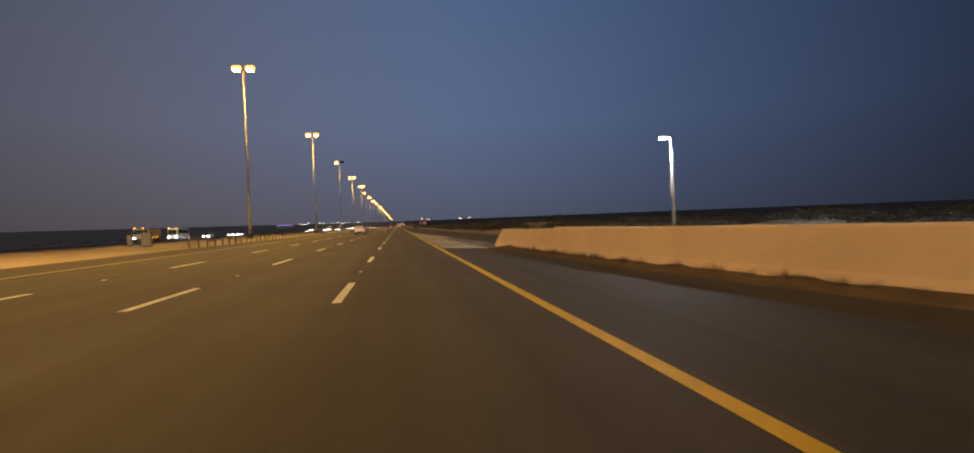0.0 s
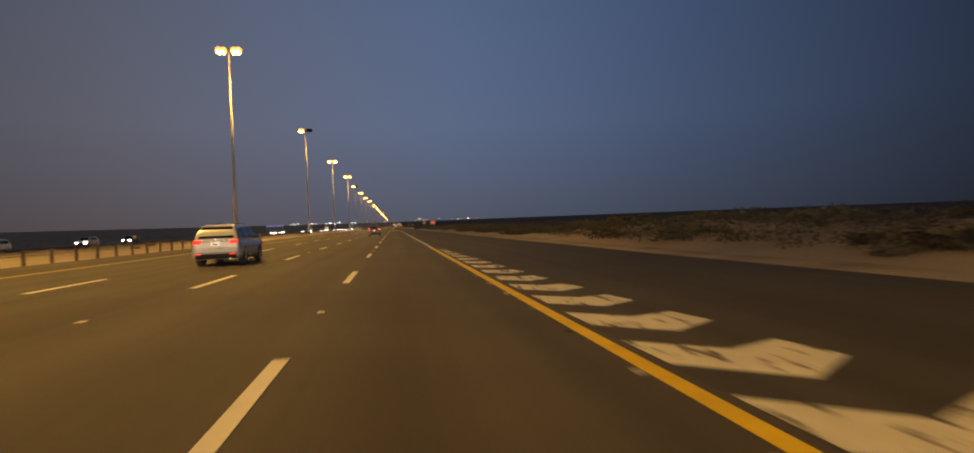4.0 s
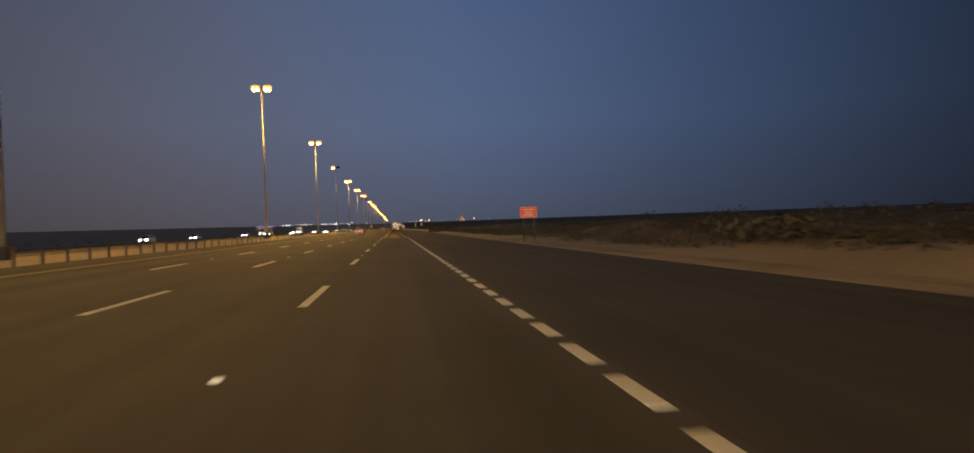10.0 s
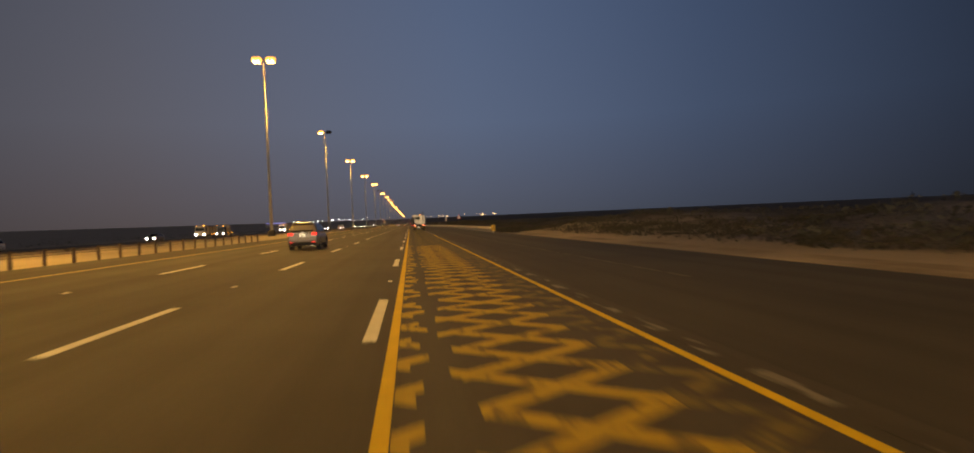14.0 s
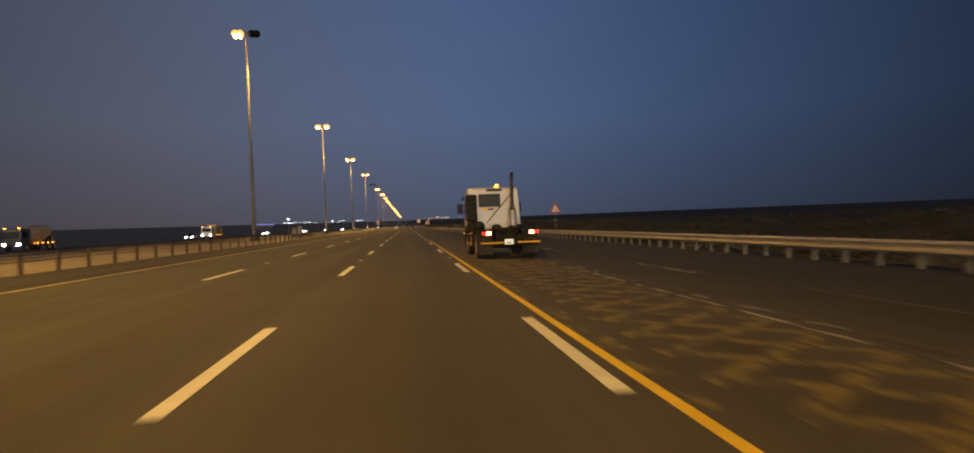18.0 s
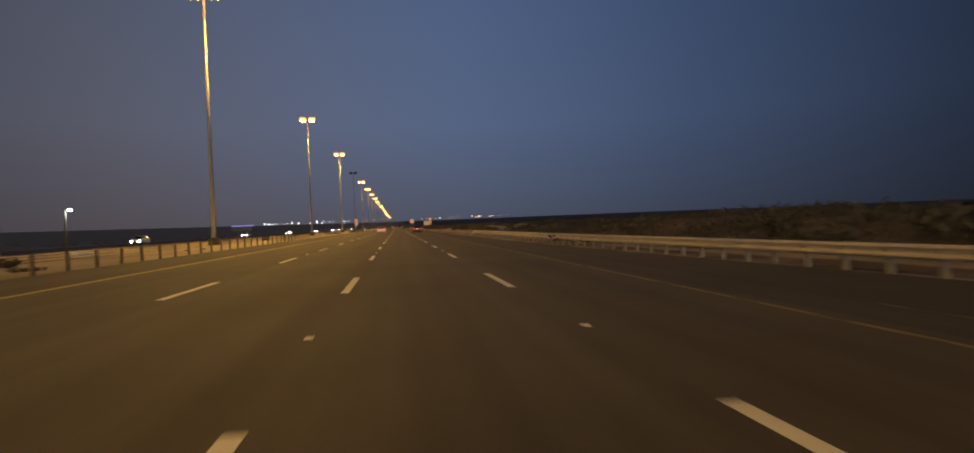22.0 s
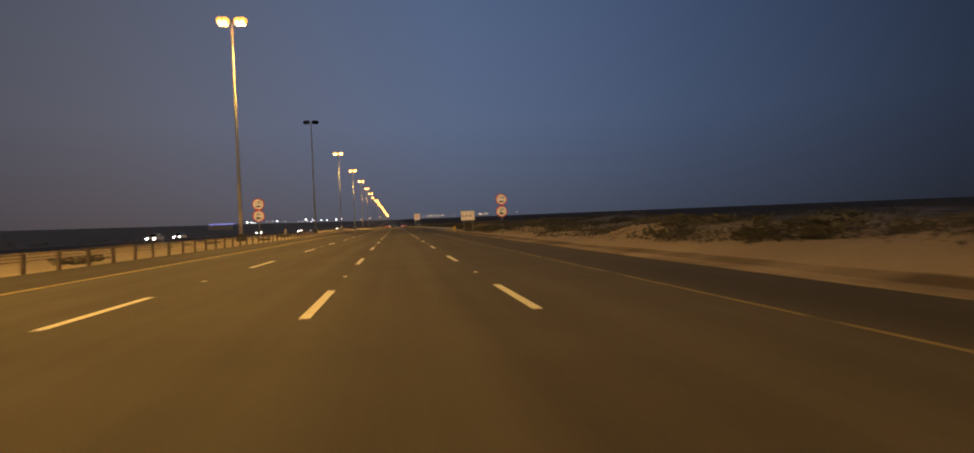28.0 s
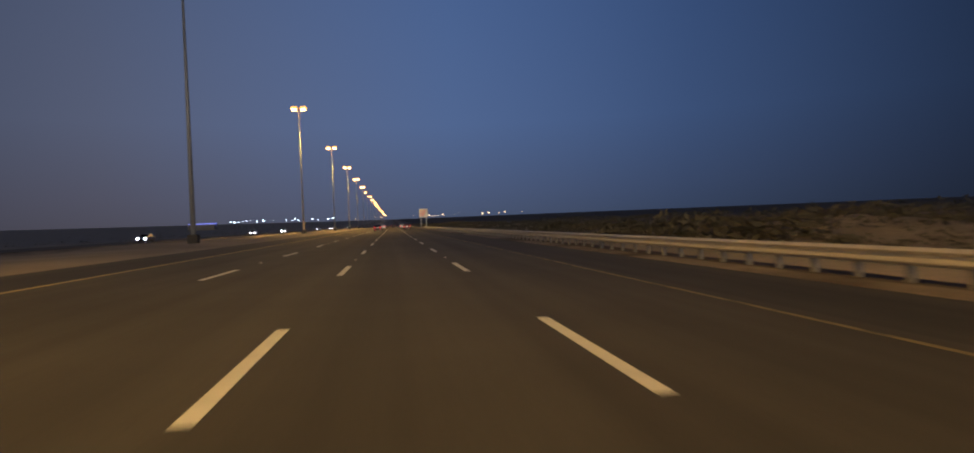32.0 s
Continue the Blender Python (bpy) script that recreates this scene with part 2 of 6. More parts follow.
darken_sand(SAND)
DIRT = material("dirt", (0.17, 0.138, 0.105), (0.11, 0.09, 0.07), rough=0.95, scale=1.5, fine=14.0, bump=0.6, dist=0.04, spec=0.1)
OIL = material("oil_stain", (0.030, 0.027, 0.024), (0.055, 0.050, 0.043), rough=0.6, scale=3.0, fine=14.0, bump=0.1)
WHITE_PAINT = worn_paint("white_road_paint", (0.78, 0.77, 0.72), (0.12, 0.115, 0.105), 0.30)
CHEVRON_PAINT = worn_paint("chevron_paint", (0.72, 0.70, 0.63), (0.10, 0.095, 0.085), 0.46)
CHEVRON_FADED = worn_paint("faded_chevron_paint", (0.50, 0.48, 0.43), (0.072, 0.068, 0.060), 0.57)
FAINT_PAINT = worn_paint("faint_white_paint", (0.40, 0.38, 0.34), (0.05, 0.047, 0.042), 0.55)
GONE_PAINT = worn_paint("scraped_white_paint", (0.24, 0.225, 0.20), (0.055, 0.052, 0.047), 0.60)
EXIT_PAINT = worn_paint("worn_off_paint", (0.14, 0.125, 0.10), (0.05, 0.045, 0.038), 0.55)
YELLOW_PAINT = worn_paint("yellow_road_paint", (0.80, 0.56, 0.05), (0.34, 0.24, 0.06), 0.20)
FADED_YELLOW = worn_paint("faded_yellow_paint", (0.27, 0.215, 0.11), (0.085, 0.075, 0.055), 0.50)
MEDIAN_YELLOW = worn_paint("dusty_yellow_paint", (0.47, 0.37, 0.17), (0.16, 0.13, 0.08), 0.36)
HATCH_PAINT = worn_paint("yellow_hatch_paint", (0.50, 0.36, 0.06), (0.20, 0.155, 0.055), 0.47)
HATCH_WORN = worn_paint("worn_hatch_paint", (0.20, 0.162, 0.066), (0.082, 0.075, 0.060), 0.54)
CONCRETE = material("pale_concrete", (0.78, 0.60, 0.47), (0.68, 0.52, 0.41), rough=0.85, scale=0.5, fine=9.0, bump=0.25, dist=0.01)
BASE_CONCRETE = material("grey_concrete", (0.16, 0.15, 0.14), (0.09, 0.085, 0.08), rough=0.9, scale=2.0, fine=20.0, bump=0.3)
TARRED = material("tarred_concrete", (0.050, 0.046, 0.042), (0.032, 0.030, 0.028), rough=0.9, scale=2.0, fine=20.0, bump=0.3)
POST_GREY = material("dusty_post_white", (0.34, 0.31, 0.28), (0.25, 0.23, 0.21), rough=0.7, scale=2.0, fine=12.0, bump=0.05)
STEEL = material("galvanised_steel", (0.52, 0.51, 0.49), (0.38, 0.37, 0.36), rough=0.45, metal=0.65, scale=2.0, fine=30.0, bump=0.05)
RAIL_STEEL = material("dusty_rail_steel", (0.62, 0.56, 0.48), (0.48, 0.43, 0.37), rough=0.55, metal=0.15, scale=1.5, fine=20.0, bump=0.06)
POLE_STEEL = material("pole_steel", (0.31, 0.32, 0.34), (0.24, 0.245, 0.26), rough=0.6, metal=0.3, scale=1.0, fine=12.0, bump=0.05)
DULL_STEEL = material("weathered_steel", (0.30, 0.28, 0.26), (0.20, 0.19, 0.175), rough=0.7, metal=0.3, scale=3.0, fine=25.0, bump=0.1)
DARK_STEEL = material("dark_post_steel", (0.06, 0.055, 0.05), (0.035, 0.032, 0.03), rough=0.7, metal=0.2, scale=4.0, fine=30.0, bump=0.1)
BLACK_PLASTIC = material("black_plastic", (0.022, 0.022, 0.024), (0.014, 0.014, 0.015), rough=0.65, scale=6.0, fine=60.0, bump=0.08, dist=0.003, spec=0.2)
RUBBER = material("tyre_rubber", (0.028, 0.027, 0.026), (0.05, 0.045, 0.04), rough=0.9, scale=5.0, fine=40.0, bump=0.3, dist=0.004)
RIM = material("rim_metal", (0.45, 0.44, 0.43), (0.30, 0.28, 0.26), rough=0.4, metal=0.8, scale=6.0, fine=30.0, bump=0.05)
DUSTY_RIM = material("dusty_truck_rim", (0.46, 0.40, 0.33), (0.30, 0.25, 0.20), rough=0.8, metal=0.1, scale=5.0, fine=25.0, bump=0.15)
GLASS_DARK = material("tinted_glass", (0.012, 0.013, 0.016), (0.010, 0.011, 0.013), rough=0.10, scale=1.0, fine=8.0, bump=0.0, spec=0.18)
CHROME = material("chrome", (0.7, 0.7, 0.7), (0.6, 0.6, 0.6), rough=0.18, metal=1.0, scale=5.0, fine=20.0, bump=0.0)
SIGN_WHITE = material("sign_white", (0.82, 0.75, 0.66), (0.74, 0.67, 0.59), rough=0.5, scale=2.0, fine=10.0, bump=0.02)
SIGN_RED = material("sign_red", (0.62, 0.035, 0.025), (0.52, 0.03, 0.02), rough=0.5, scale=2.0, fine=10.0, bump=0.02)
SIGN_ORANGE = material("sign_orange", (0.95, 0.14, 0.045), (0.85, 0.11, 0.04), rough=0.5, scale=2.0, fine=10.0, bump=0.02)
SIGN_BLACK = material("sign_black", (0.02, 0.02, 0.02), (0.03, 0.03, 0.03), rough=0.6, scale=2.0, fine=10.0, bump=0.02)
SIGN_YELLOW = material("sign_yellow", (0.80, 0.50, 0.04), (0.7, 0.43, 0.03), rough=0.5, scale=2.0, fine=10.0, bump=0.02)
LEAF = material("desert_scrub", (0.080, 0.077, 0.060), (0.110, 0.102, 0.080), rough=0.9, scale=1.2, fine=8.0, bump=0.0, random_tint=0.3, spec=0.1)
TWIG = material("dry_twigs", (0.13, 0.10, 0.07), (0.09, 0.07, 0.05), rough=0.9, scale=3.0, fine=20.0, bump=0.1)
SODIUM_GLOW = glowing("sodium_lamp", (1.0, 0.42, 0.05), 1.9)
SODIUM_CORE = glowing("sodium_arc", (1.0, 0.43, 0.10), 34.0)
LED_GLOW = glowing("led_lamp", LED, 60.0)
TAIL_GLOW = glowing("tail_light_lit", (1.0, 0.02, 0.02), 2.2, (0.5, 0.02, 0.02))
TAIL_CORE = glowing("tail_light_core", (1.0, 0.30, 0.16), 8.0, (0.6, 0.2, 0.1))
HEAD_GLOW = glowing("headlight_lit", (0.88, 0.97, 1.0), 45.0)
AMBER_GLOW = glowing("amber_light", (1.0, 0.36, 0.04), 8.0, (0.5, 0.2, 0.02))
# plates emit a little themselves, in place of light falling on them
PLATE_GLOW = glowing("glowing_plate", (0.95, 0.93, 0.78), 0.5, (0.8, 0.78, 0.7))
CITY_WHITE = glowing("far_white_lights", (0.85, 0.95, 1.0), 9.0)
CITY_WARM = glowing("far_warm_lights", (1.0, 0.62, 0.28), 6.0)
CITY_BLUE = glowing("far_blue_lights", (0.14, 0.18, 0.9), 1.0)


# ---- mesh helpers ----
def mesh_of(bm, name, mat, smooth=False):
    me = bpy.data.meshes.new(name)
    bmesh.ops.recalc_face_normals(bm, faces=bm.faces)
    if smooth:
        for f in bm.faces:
            f.smooth = True
    bm.to_mesh(me)
    bm.free()
    for x in (mat if isinstance(mat, (list, tuple)) else [mat]):
        me.materials.append(x)
    return me


def part(name, bm, mat, parent, label="", smooth=False):
    ob = new(name, mesh_of(bm, name, mat, smooth))
    ob.parent = parent
    return tagged(ob, label)


def shared(name, me, parent, place=(0, 0, 0), m=None):
    ob = new(name, me)
    ob.parent = parent
    if m is not None:
        ob.matrix_basis = m
    else:
        ob.location = place
    return ob


def thing(name, label, category, group="", kind="", at=(0, 0, 0), rz=0.0):
    ob = new(name)
    ob.empty_display_size = 0.1
    ob.location, ob.rotation_euler = at, (0, 0, radians(rz))
    return tagged(ob, label, category, group, kind)


def box(bm, x0, x1, y0, y1, z0, z1, bevel=0.0):
    v = [bm.verts.new(p) for p in ((x0, y0, z0), (x1, y0, z0), (x1, y1, z0), (x0, y1, z0), (x0, y0, z1), (x1, y0, z1), (x1, y1, z1), (x0, y1, z1))]
    fs = [bm.faces.new([v[i] for i in q]) for q in ((3, 2, 1, 0), (4, 5, 6, 7), (0, 1, 5, 4), (1, 2, 6, 5), (2, 3, 7, 6), (3, 0, 4, 7))]
    if bevel:
        es = list({e for f in fs for e in f.edges})
        bmesh.ops.bevel(bm, geom=es, offset=bevel, segments=2, profile=0.5, affect="EDGES")
    return bm


def boxed(*a, **k):
    return box(bmesh.new(), *a, **k)


def tube(bm, p, q, r0, r1=None, sides=10, caps=True):
    """A tapered tube from p to q."""
    r1 = r0 if r1 is None else r1
    p, q = Vector(p), Vector(q)
    d = (q - p).normalized()
    a = d.orthogonal().normalized()
    b = d.cross(a)
    rings = []
    for c, r in ((p, r0), (q, r1)):
        rings.append([bm.verts.new(c + r * (math.cos(2 * math.pi * i / sides) * a + math.sin(2 * math.pi * i / sides) * b)) for i in range(sides)])
    for i in range(sides):
        bm.faces.new((rings[0][i], rings[0][(i + 1) % sides], rings[1][(i + 1) % sides], rings[1][i]))
    if caps:
        bm.faces.new(rings[0][::-1])
        bm.faces.new(rings[1])
    return bm


def tubed(*a, **k):
    return tube(bmesh.new(), *a, **k)


def prism(bm, pts, axis, a, b):
    """A polygon, given in the two other axes, drawn out along axis from a to b."""
    def at(p, h):
        return (h, p[0], p[1]) if axis == "x" else (p[0], h, p[1]) if axis == "y" else (p[0], p[1], h)
    lo, hi = [bm.verts.new(at(p, a)) for p in pts], [bm.verts.new(at(p, b)) for p in pts]
    n = len(pts)
    for i in range(n):
        bm.faces.new((lo[i], lo[(i + 1) % n], hi[(i + 1) % n], hi[i]))
    bm.faces.new(lo[::-1])
    bm.faces.new(hi)
    return bm


def prismed(*a):
    return prism(bmesh.new(), *a)


def loft(bm, rings, closed=True):
    """Skins rings of points that have the same number each."""
    vs = [[bm.verts.new(p) for p in r] for r in rings]
    n = len(rings[0])
    for a, b in zip(vs, vs[1:]):
        for i in range(n if closed else n - 1):
            bm.faces.new((a[i], a[(i + 1) % n], b[(i + 1) % n], b[i]))
    if closed:
        bm.faces.new(vs[0][::-1])
        bm.faces.new(vs[-1])
    return bm


def between(table, v):
    """Straight-line table look-up."""
    for (a, p), (b, q) in zip(table, table[1:]):
        if v <= b:
            return p if v <= a else p + (q - p) * (v - a) / (b - a)
    return table[-1][1]


# ---- road, ground and sky line ----
FALL = 0.0192
LINE_A, LINE_B, LINE_C, LINE_D, LINE_E = -3.65, 0.0, -7.35, -11.22, 3.62
LEFT_EDGE, FAR_END = -14.8, 1550.0
RIGHT_EDGE = [(-200, 19.0), (30, 19.0), (70, 14.2), (110, 12.6), (260, 11.5), (380, 11.9), (475, 11.9), (500, 10.4), (535, 7.7), (560, 7.0), (600, 6.9), (660, 6.8), (3000, 6.8)]


def road_z(x):
    return -FALL * x


def right_edge(y):
    return between(RIGHT_EDGE, y)


def ground_z(x, y):
    """Height of the sand beside the road."""
    if x < LEFT_EDGE:
        d = LEFT_EDGE - x
        n = noise.noise((x * 0.08, y * 0.06, 3.0)) * 0.35 + noise.noise((x * 0.35, y * 0.3, 8.0)) * 0.10
        if d < 30:
            return 0.26 - 0.006 * d + n * min(1, d / 5) * min(1, max(0, (30 - d) / 6))
        if d < 48:
            return 0.02
        return 0.02 + n * min(1, (d - 48) / 8) * 1.6 - 0.2 * min(1, (d - 48) / 40)
    u = x - right_edge(y)
    # the verge falls away behind the first guardrail
    bank = 0.9 * between([(384, 0), (394, 1), (468, 1), (495, 0)], y) * between([(0.5, 0), (3.2, 1), (9, 1), (22, 0)], u)
    base = road_z(right_edge(y)) + 0.02 - bank
    mound = max(0.0, noise.noise((x * 0.07, y * 0.045, 1.0)) + 0.25) * 1.5 + max(0.0, noise.noise((x * 0.22, y * 0.17, 5.0))) * 0.7
    return base + min(1, max(0, u - 1.2) / 7) * mound * (1 if u < 140 else 0.6) + noise.noise((x * 0.9, y * 0.8, 2.0)) * 0.05 * min(1, max(0, u))


def far_rise(x, y):
    """The land climbs gently towards the horizon, ahead and beyond the median."""
    return 0.012 * max(0.0, y - 1560) + 0.012 * max(0.0, -x - 110)


def scrub_belt(y):
    """Stretches of the roadside where scrub grows close to the pavement."""
    return between([(40, 0.1), (60, 0.35), (130, 0.45), (160, 1.0), (330, 0.8), (350, 0.4), (385, 0.4), (400, 1.0), (575, 1.0), (605, 0.2), (690, 0.25), (748, 0.3), (758, 0.7)], y)


def litter_shade(x, y):
    """How much the sand is darkened, by gravel and dry litter and by painted-in shade: none on the blown sand at the
    pavement's edge.
    """
    if x < 0:
        # the dark stretch near y 500 paints in the half-lit mast's weaker light
        return between([(-400, 0.0), (-80, 0.1), (-64, 0.3), (-46, 0.55), (-36, 0.5), (-31, 0.0)], x) + between([(-40, 0), (-31, 1)], x) * between([(480, 0), (490, 0.42), (526, 0.42), (538, 0)], y)
    u = x - right_edge(y)
    # behind the first guardrail the rail's shadow is painted in with the gravel
    rail = 0.5 * scrub_belt(y) * between([(1.9, 0), (5, 1)], u) + between([(382, 0), (392, 0.75), (480, 0.75), (505, 0.25), (570, 0.1), (590, 0)], y) * between([(-0.2, 0.5), (0.4, 1), (14, 1), (44, 0.0)], u)
    # a darker line runs along the verge
    verge = between([(0, 0.46), (0.8, 0.42), (1.0, 0.58), (1.6, 0.58), (1.9, 0.0)], u) * between([(0, 0.7), (540, 0.7), (600, 0.95), (690, 1.0), (705, 1.25)], y)
    return rail + verge + between([(2, 0.0), (10, 0.08), (24, 0.28), (45, 0.55), (90, 1.0)], u) * between([(575, 1), (600, 0.6), (745, 0.6), (765, 1)], y)


def build_ground():
    left = [-4500, -2500, -1200, -600, -350, -220, -150, -110, -90, -78, -70, -66, -63, -46, -44] + [-42 + 1.5 * i for i in range(18)] + [-15.3]
    offs = [0.15, 0.45, 0.8, 1.0, 1.3, 1.6, 1.9] + [2.3 + 0.7 * i for i in range(10)] + [9.5 + 1.6 * i for i in range(32)] + [64, 72, 82, 95, 110, 130, 160, 210, 300, 450, 800, 1500, 2600, 4500]
    rows = [-1500, -600, -200, -80] + [-40 + 2.5 * i for i in range(380)] + [930, 970, 1020, 1090, 1200, 1400, 1560, 1800, 2200, 3000, 4700]
    vs, fs = [], []
    for y in rows:
        e = right_edge(y)
        for x in left:
            vs.append((x, y, ground_z(x, y) + far_rise(x, y)))
        for x in (LEFT_EDGE, LEFT_EDGE + 0.05, e - 0.1, e):
            vs.append((x, y, road_z(x) - (0.02 if x in (LEFT_EDGE, e) else 0.3) + far_rise(x, y)))
        for u in offs:
            vs.append((e + u, y, ground_z(e + u, y) + far_rise(e + u, y)))
    n = len(left) + 4 + len(offs)
    for r in range(len(rows) - 1):
        for c in range(n - 1):
            i = r * n + c
            fs.append((i, i + 1, i + n + 1, i + n))
    me = bpy.data.meshes.new("ground")
    me.from_pydata(vs, [], fs)
    # how far dry litter, gravel and painted-in shade darken the sand
    darkening = me.attributes.new("darkening", "FLOAT", "POINT")
    darkening.data.foreach_set("value", [litter_shade(x, y) for x, y, z in vs])
    me.materials.append(SAND)
    for p in me.polygons:
        p.use_smooth = True
    return tagged(new("ground", me), "pale desert sand with low mounds beside the highway", "ground", kind="structure")


build_ground()


def road_sheet(name, left, right, mat, label):
    """A strip of the sloping road between two edges, each a number or a table along y."""
    bm = bmesh.new()
    ys = [-200, -60] + [-40 + 10 * i for i in range(100)] + [1000, 1200, FAR_END]
    rows = []
    for y in ys:
        a, b = (between(v, y) if isinstance(v, list) else v for v in (left, right))
        xs = [a + (b - a) * i / 6 for i in range(7)]
        rows.append([bm.verts.new((a, y, road_z(a) - 0.25))] + [bm.verts.new((x, y, road_z(x))) for x in xs] + [bm.verts.new((b, y, road_z(b) - 0.25))])
    for p, q in zip(rows, rows[1:]):
        for i in range(len(p) - 1):
            bm.faces.new((p[i], p[i + 1], q[i + 1], q[i]))
    return tagged(new(name, mesh_of(bm, name, mat)), label, "road", kind="structure")


road_sheet("road", LINE_D - 0.35, LINE_E + 0.22, ASPHALT, "worn brown-grey asphalt carriageway of a wide highway")
road_sheet("shoulder_outer", LINE_E + 0.22, RIGHT_EDGE, SHOULDER, "dark asphalt shoulder and merging lane")
road_sheet("shoulder_median", LEFT_EDGE, LINE_D - 0.35, SHOULDER, "dark asphalt shoulder beside the median")
bm = bmesh.new()
box(bm, -61.5, -46.5, -200, FAR_END, -0.2, 0.07)
tagged(new("road_opposite", mesh_of(bm, "road_opposite", ASPHALT)), "dark asphalt carriageway for oncoming traffic beyond the median", "road", kind="structure")

# road markings
DASH, DASH_STEP, DASH_FAR = 4.0, 12.9, 15.4


def strip(x0, x1, y0, y1, lift=0.005, thick=0.004):
    """A flat strip of paint on the sloping road."""
    bm = bmesh.new()
    lo = [bm.verts.new((x, y, road_z(x) + lift - thick)) for x, y in ((x0, y0), (x1, y0), (x1, y1), (x0, y1))]
    hi = [bm.verts.new((v.co.x, v.co.y, v.co.z + thick)) for v in lo]
    bm.faces.new(hi)
    for i in range(4):
        bm.faces.new((lo[i], lo[(i + 1) % 4], hi[(i + 1) % 4], hi[i]))
    return bm


def solid_line(name, x, w, spans, mat, label):
    top = thing(name, label, "road marking", "road edge lines", "structure")
    for y0, y1 in spans:
        y = y0
        while y < y1:
            part("stripe", strip(x - w / 2, x + w / 2, y, min(y1, y + 60), 0.006), mat, top)
            y += 60
    return top


def dashed_line(x, w=0.17):
    top = thing("lane_line", "worn white dashed lane line on the asphalt", "road marking", "dashed lane lines", "structure")
    me = mesh_of(strip(-w / 2, w / 2, -DASH, 0.0), "dash", WHITE_PAINT)
    far = bmesh.new()
    for k in range(-4, 112):
        y = DASH_FAR + k * DASH_STEP
        if y < 960:
            shared("dash", me, top, (x, y, road_z(x)))
        else:
            box(far, x - w / 2, x + w / 2, y - DASH, y, road_z(x), road_z(x) + 0.006)
    tagged(part("far_dashes", far, WHITE_PAINT, top), kind="stuff")
    return top


for lx in (LINE_A, LINE_B, LINE_C):
    dashed_line(lx)
solid_line("edge_line_median", LINE_D, 0.17, [(-120, 1500)], MEDIAN_YELLOW, "worn yellow edge line beside the median shoulder")
solid_line("edge_line_ramp", LINE_E, 0.20, [(-120, 128)], YELLOW_PAINT, "bright yellow edge line beside the merging ramp")
solid_line("edge_line_outer", 3.45, 0.10, [(506, 1500)], FADED_YELLOW, "faded yellow edge line of the outer lane")
solid_line("hatch_border_inner", 0.29, 0.12, [(304, 463)], YELLOW_PAINT, "yellow border line of the hatched island")
solid_line("hatch_border_outer", 3.26, 0.11, [(304, 386)], YELLOW_PAINT, "yellow border line of the hatched island")
solid_line("hatch_border_worn", 3.26, 0.09, [(386, 450)], FAINT_PAINT, "worn pale border line of the hatched island")


def dotted_line():
    top = thing("dotted_line", "short white dashes between lane and merging lane", "road marking", "", "structure")
    me = mesh_of(strip(-0.095, 0.095, -1.0, 0.0), "short_dash", WHITE_PAINT)
    worn = mesh_of(strip(-0.095, 0.095, -1.0, 0.0), "short_dash", GONE_PAINT)
    y = 127.66
    while y < 503:
        x = between([(205, 3.67), (295, 3.58)], y)
        shared("short_dash", me if y < 306 else worn, top, (x, y, road_z(x)))
        y += 1.541
    top = thing("edge_studs", "small pale worn studs along the yellow edge line", "road stud", "", "structure")
    stud = mesh_of(boxed(-0.05, 0.05, -0.09, 0.09, -0.003, 0.014, bevel=0.005), "stud", FAINT_PAINT)
    for k in range(-16, 26):
        shared("stud", stud, top, (3.45, 71.45 + 2.22 * k, road_z(3.45)))
    top = thing("exit_lane_line", "faint white dashes in the exit lane", "road marking", "", "structure")
    for k in range(8):
        x = 5.8 - 0.08 * k
        part("dash", strip(x - 0.07, x + 0.07, 407.8 + 13.6 * k, 411.8 + 13.6 * k), FAINT_PAINT, top)


dotted_line()


def exit_edge():
    """The faint pale line that runs in towards the lanes."""
    top = thing("edge_line_exit", "faint pale edge line of the outer lane", "road marking", "road edge lines", "structure")
    line = [(327, 6.95), (400, 6.2), (450, 5.75), (494, 5.42), (510, 5.1)]
    for (ya, xa), (yb, xb) in zip(line, line[1:]):
        bm = bmesh.new()
        hi = [bm.verts.new((px, py, road_z(px) + 0.006)) for px, py in ((xa - 0.06, ya), (xa + 0.06, ya), (xb + 0.06, yb), (xb - 0.06, yb))]
        lo = [bm.verts.new((v.co.x, v.co.y, v.co.z - 0.004)) for v in hi]
        bm.faces.new(hi)
        for i in range(4):
            bm.faces.new((hi[i], hi[(i + 1) % 4], lo[(i + 1) % 4], lo[i]))
        part("stripe", bm, EXIT_PAINT, top)


exit_edge()


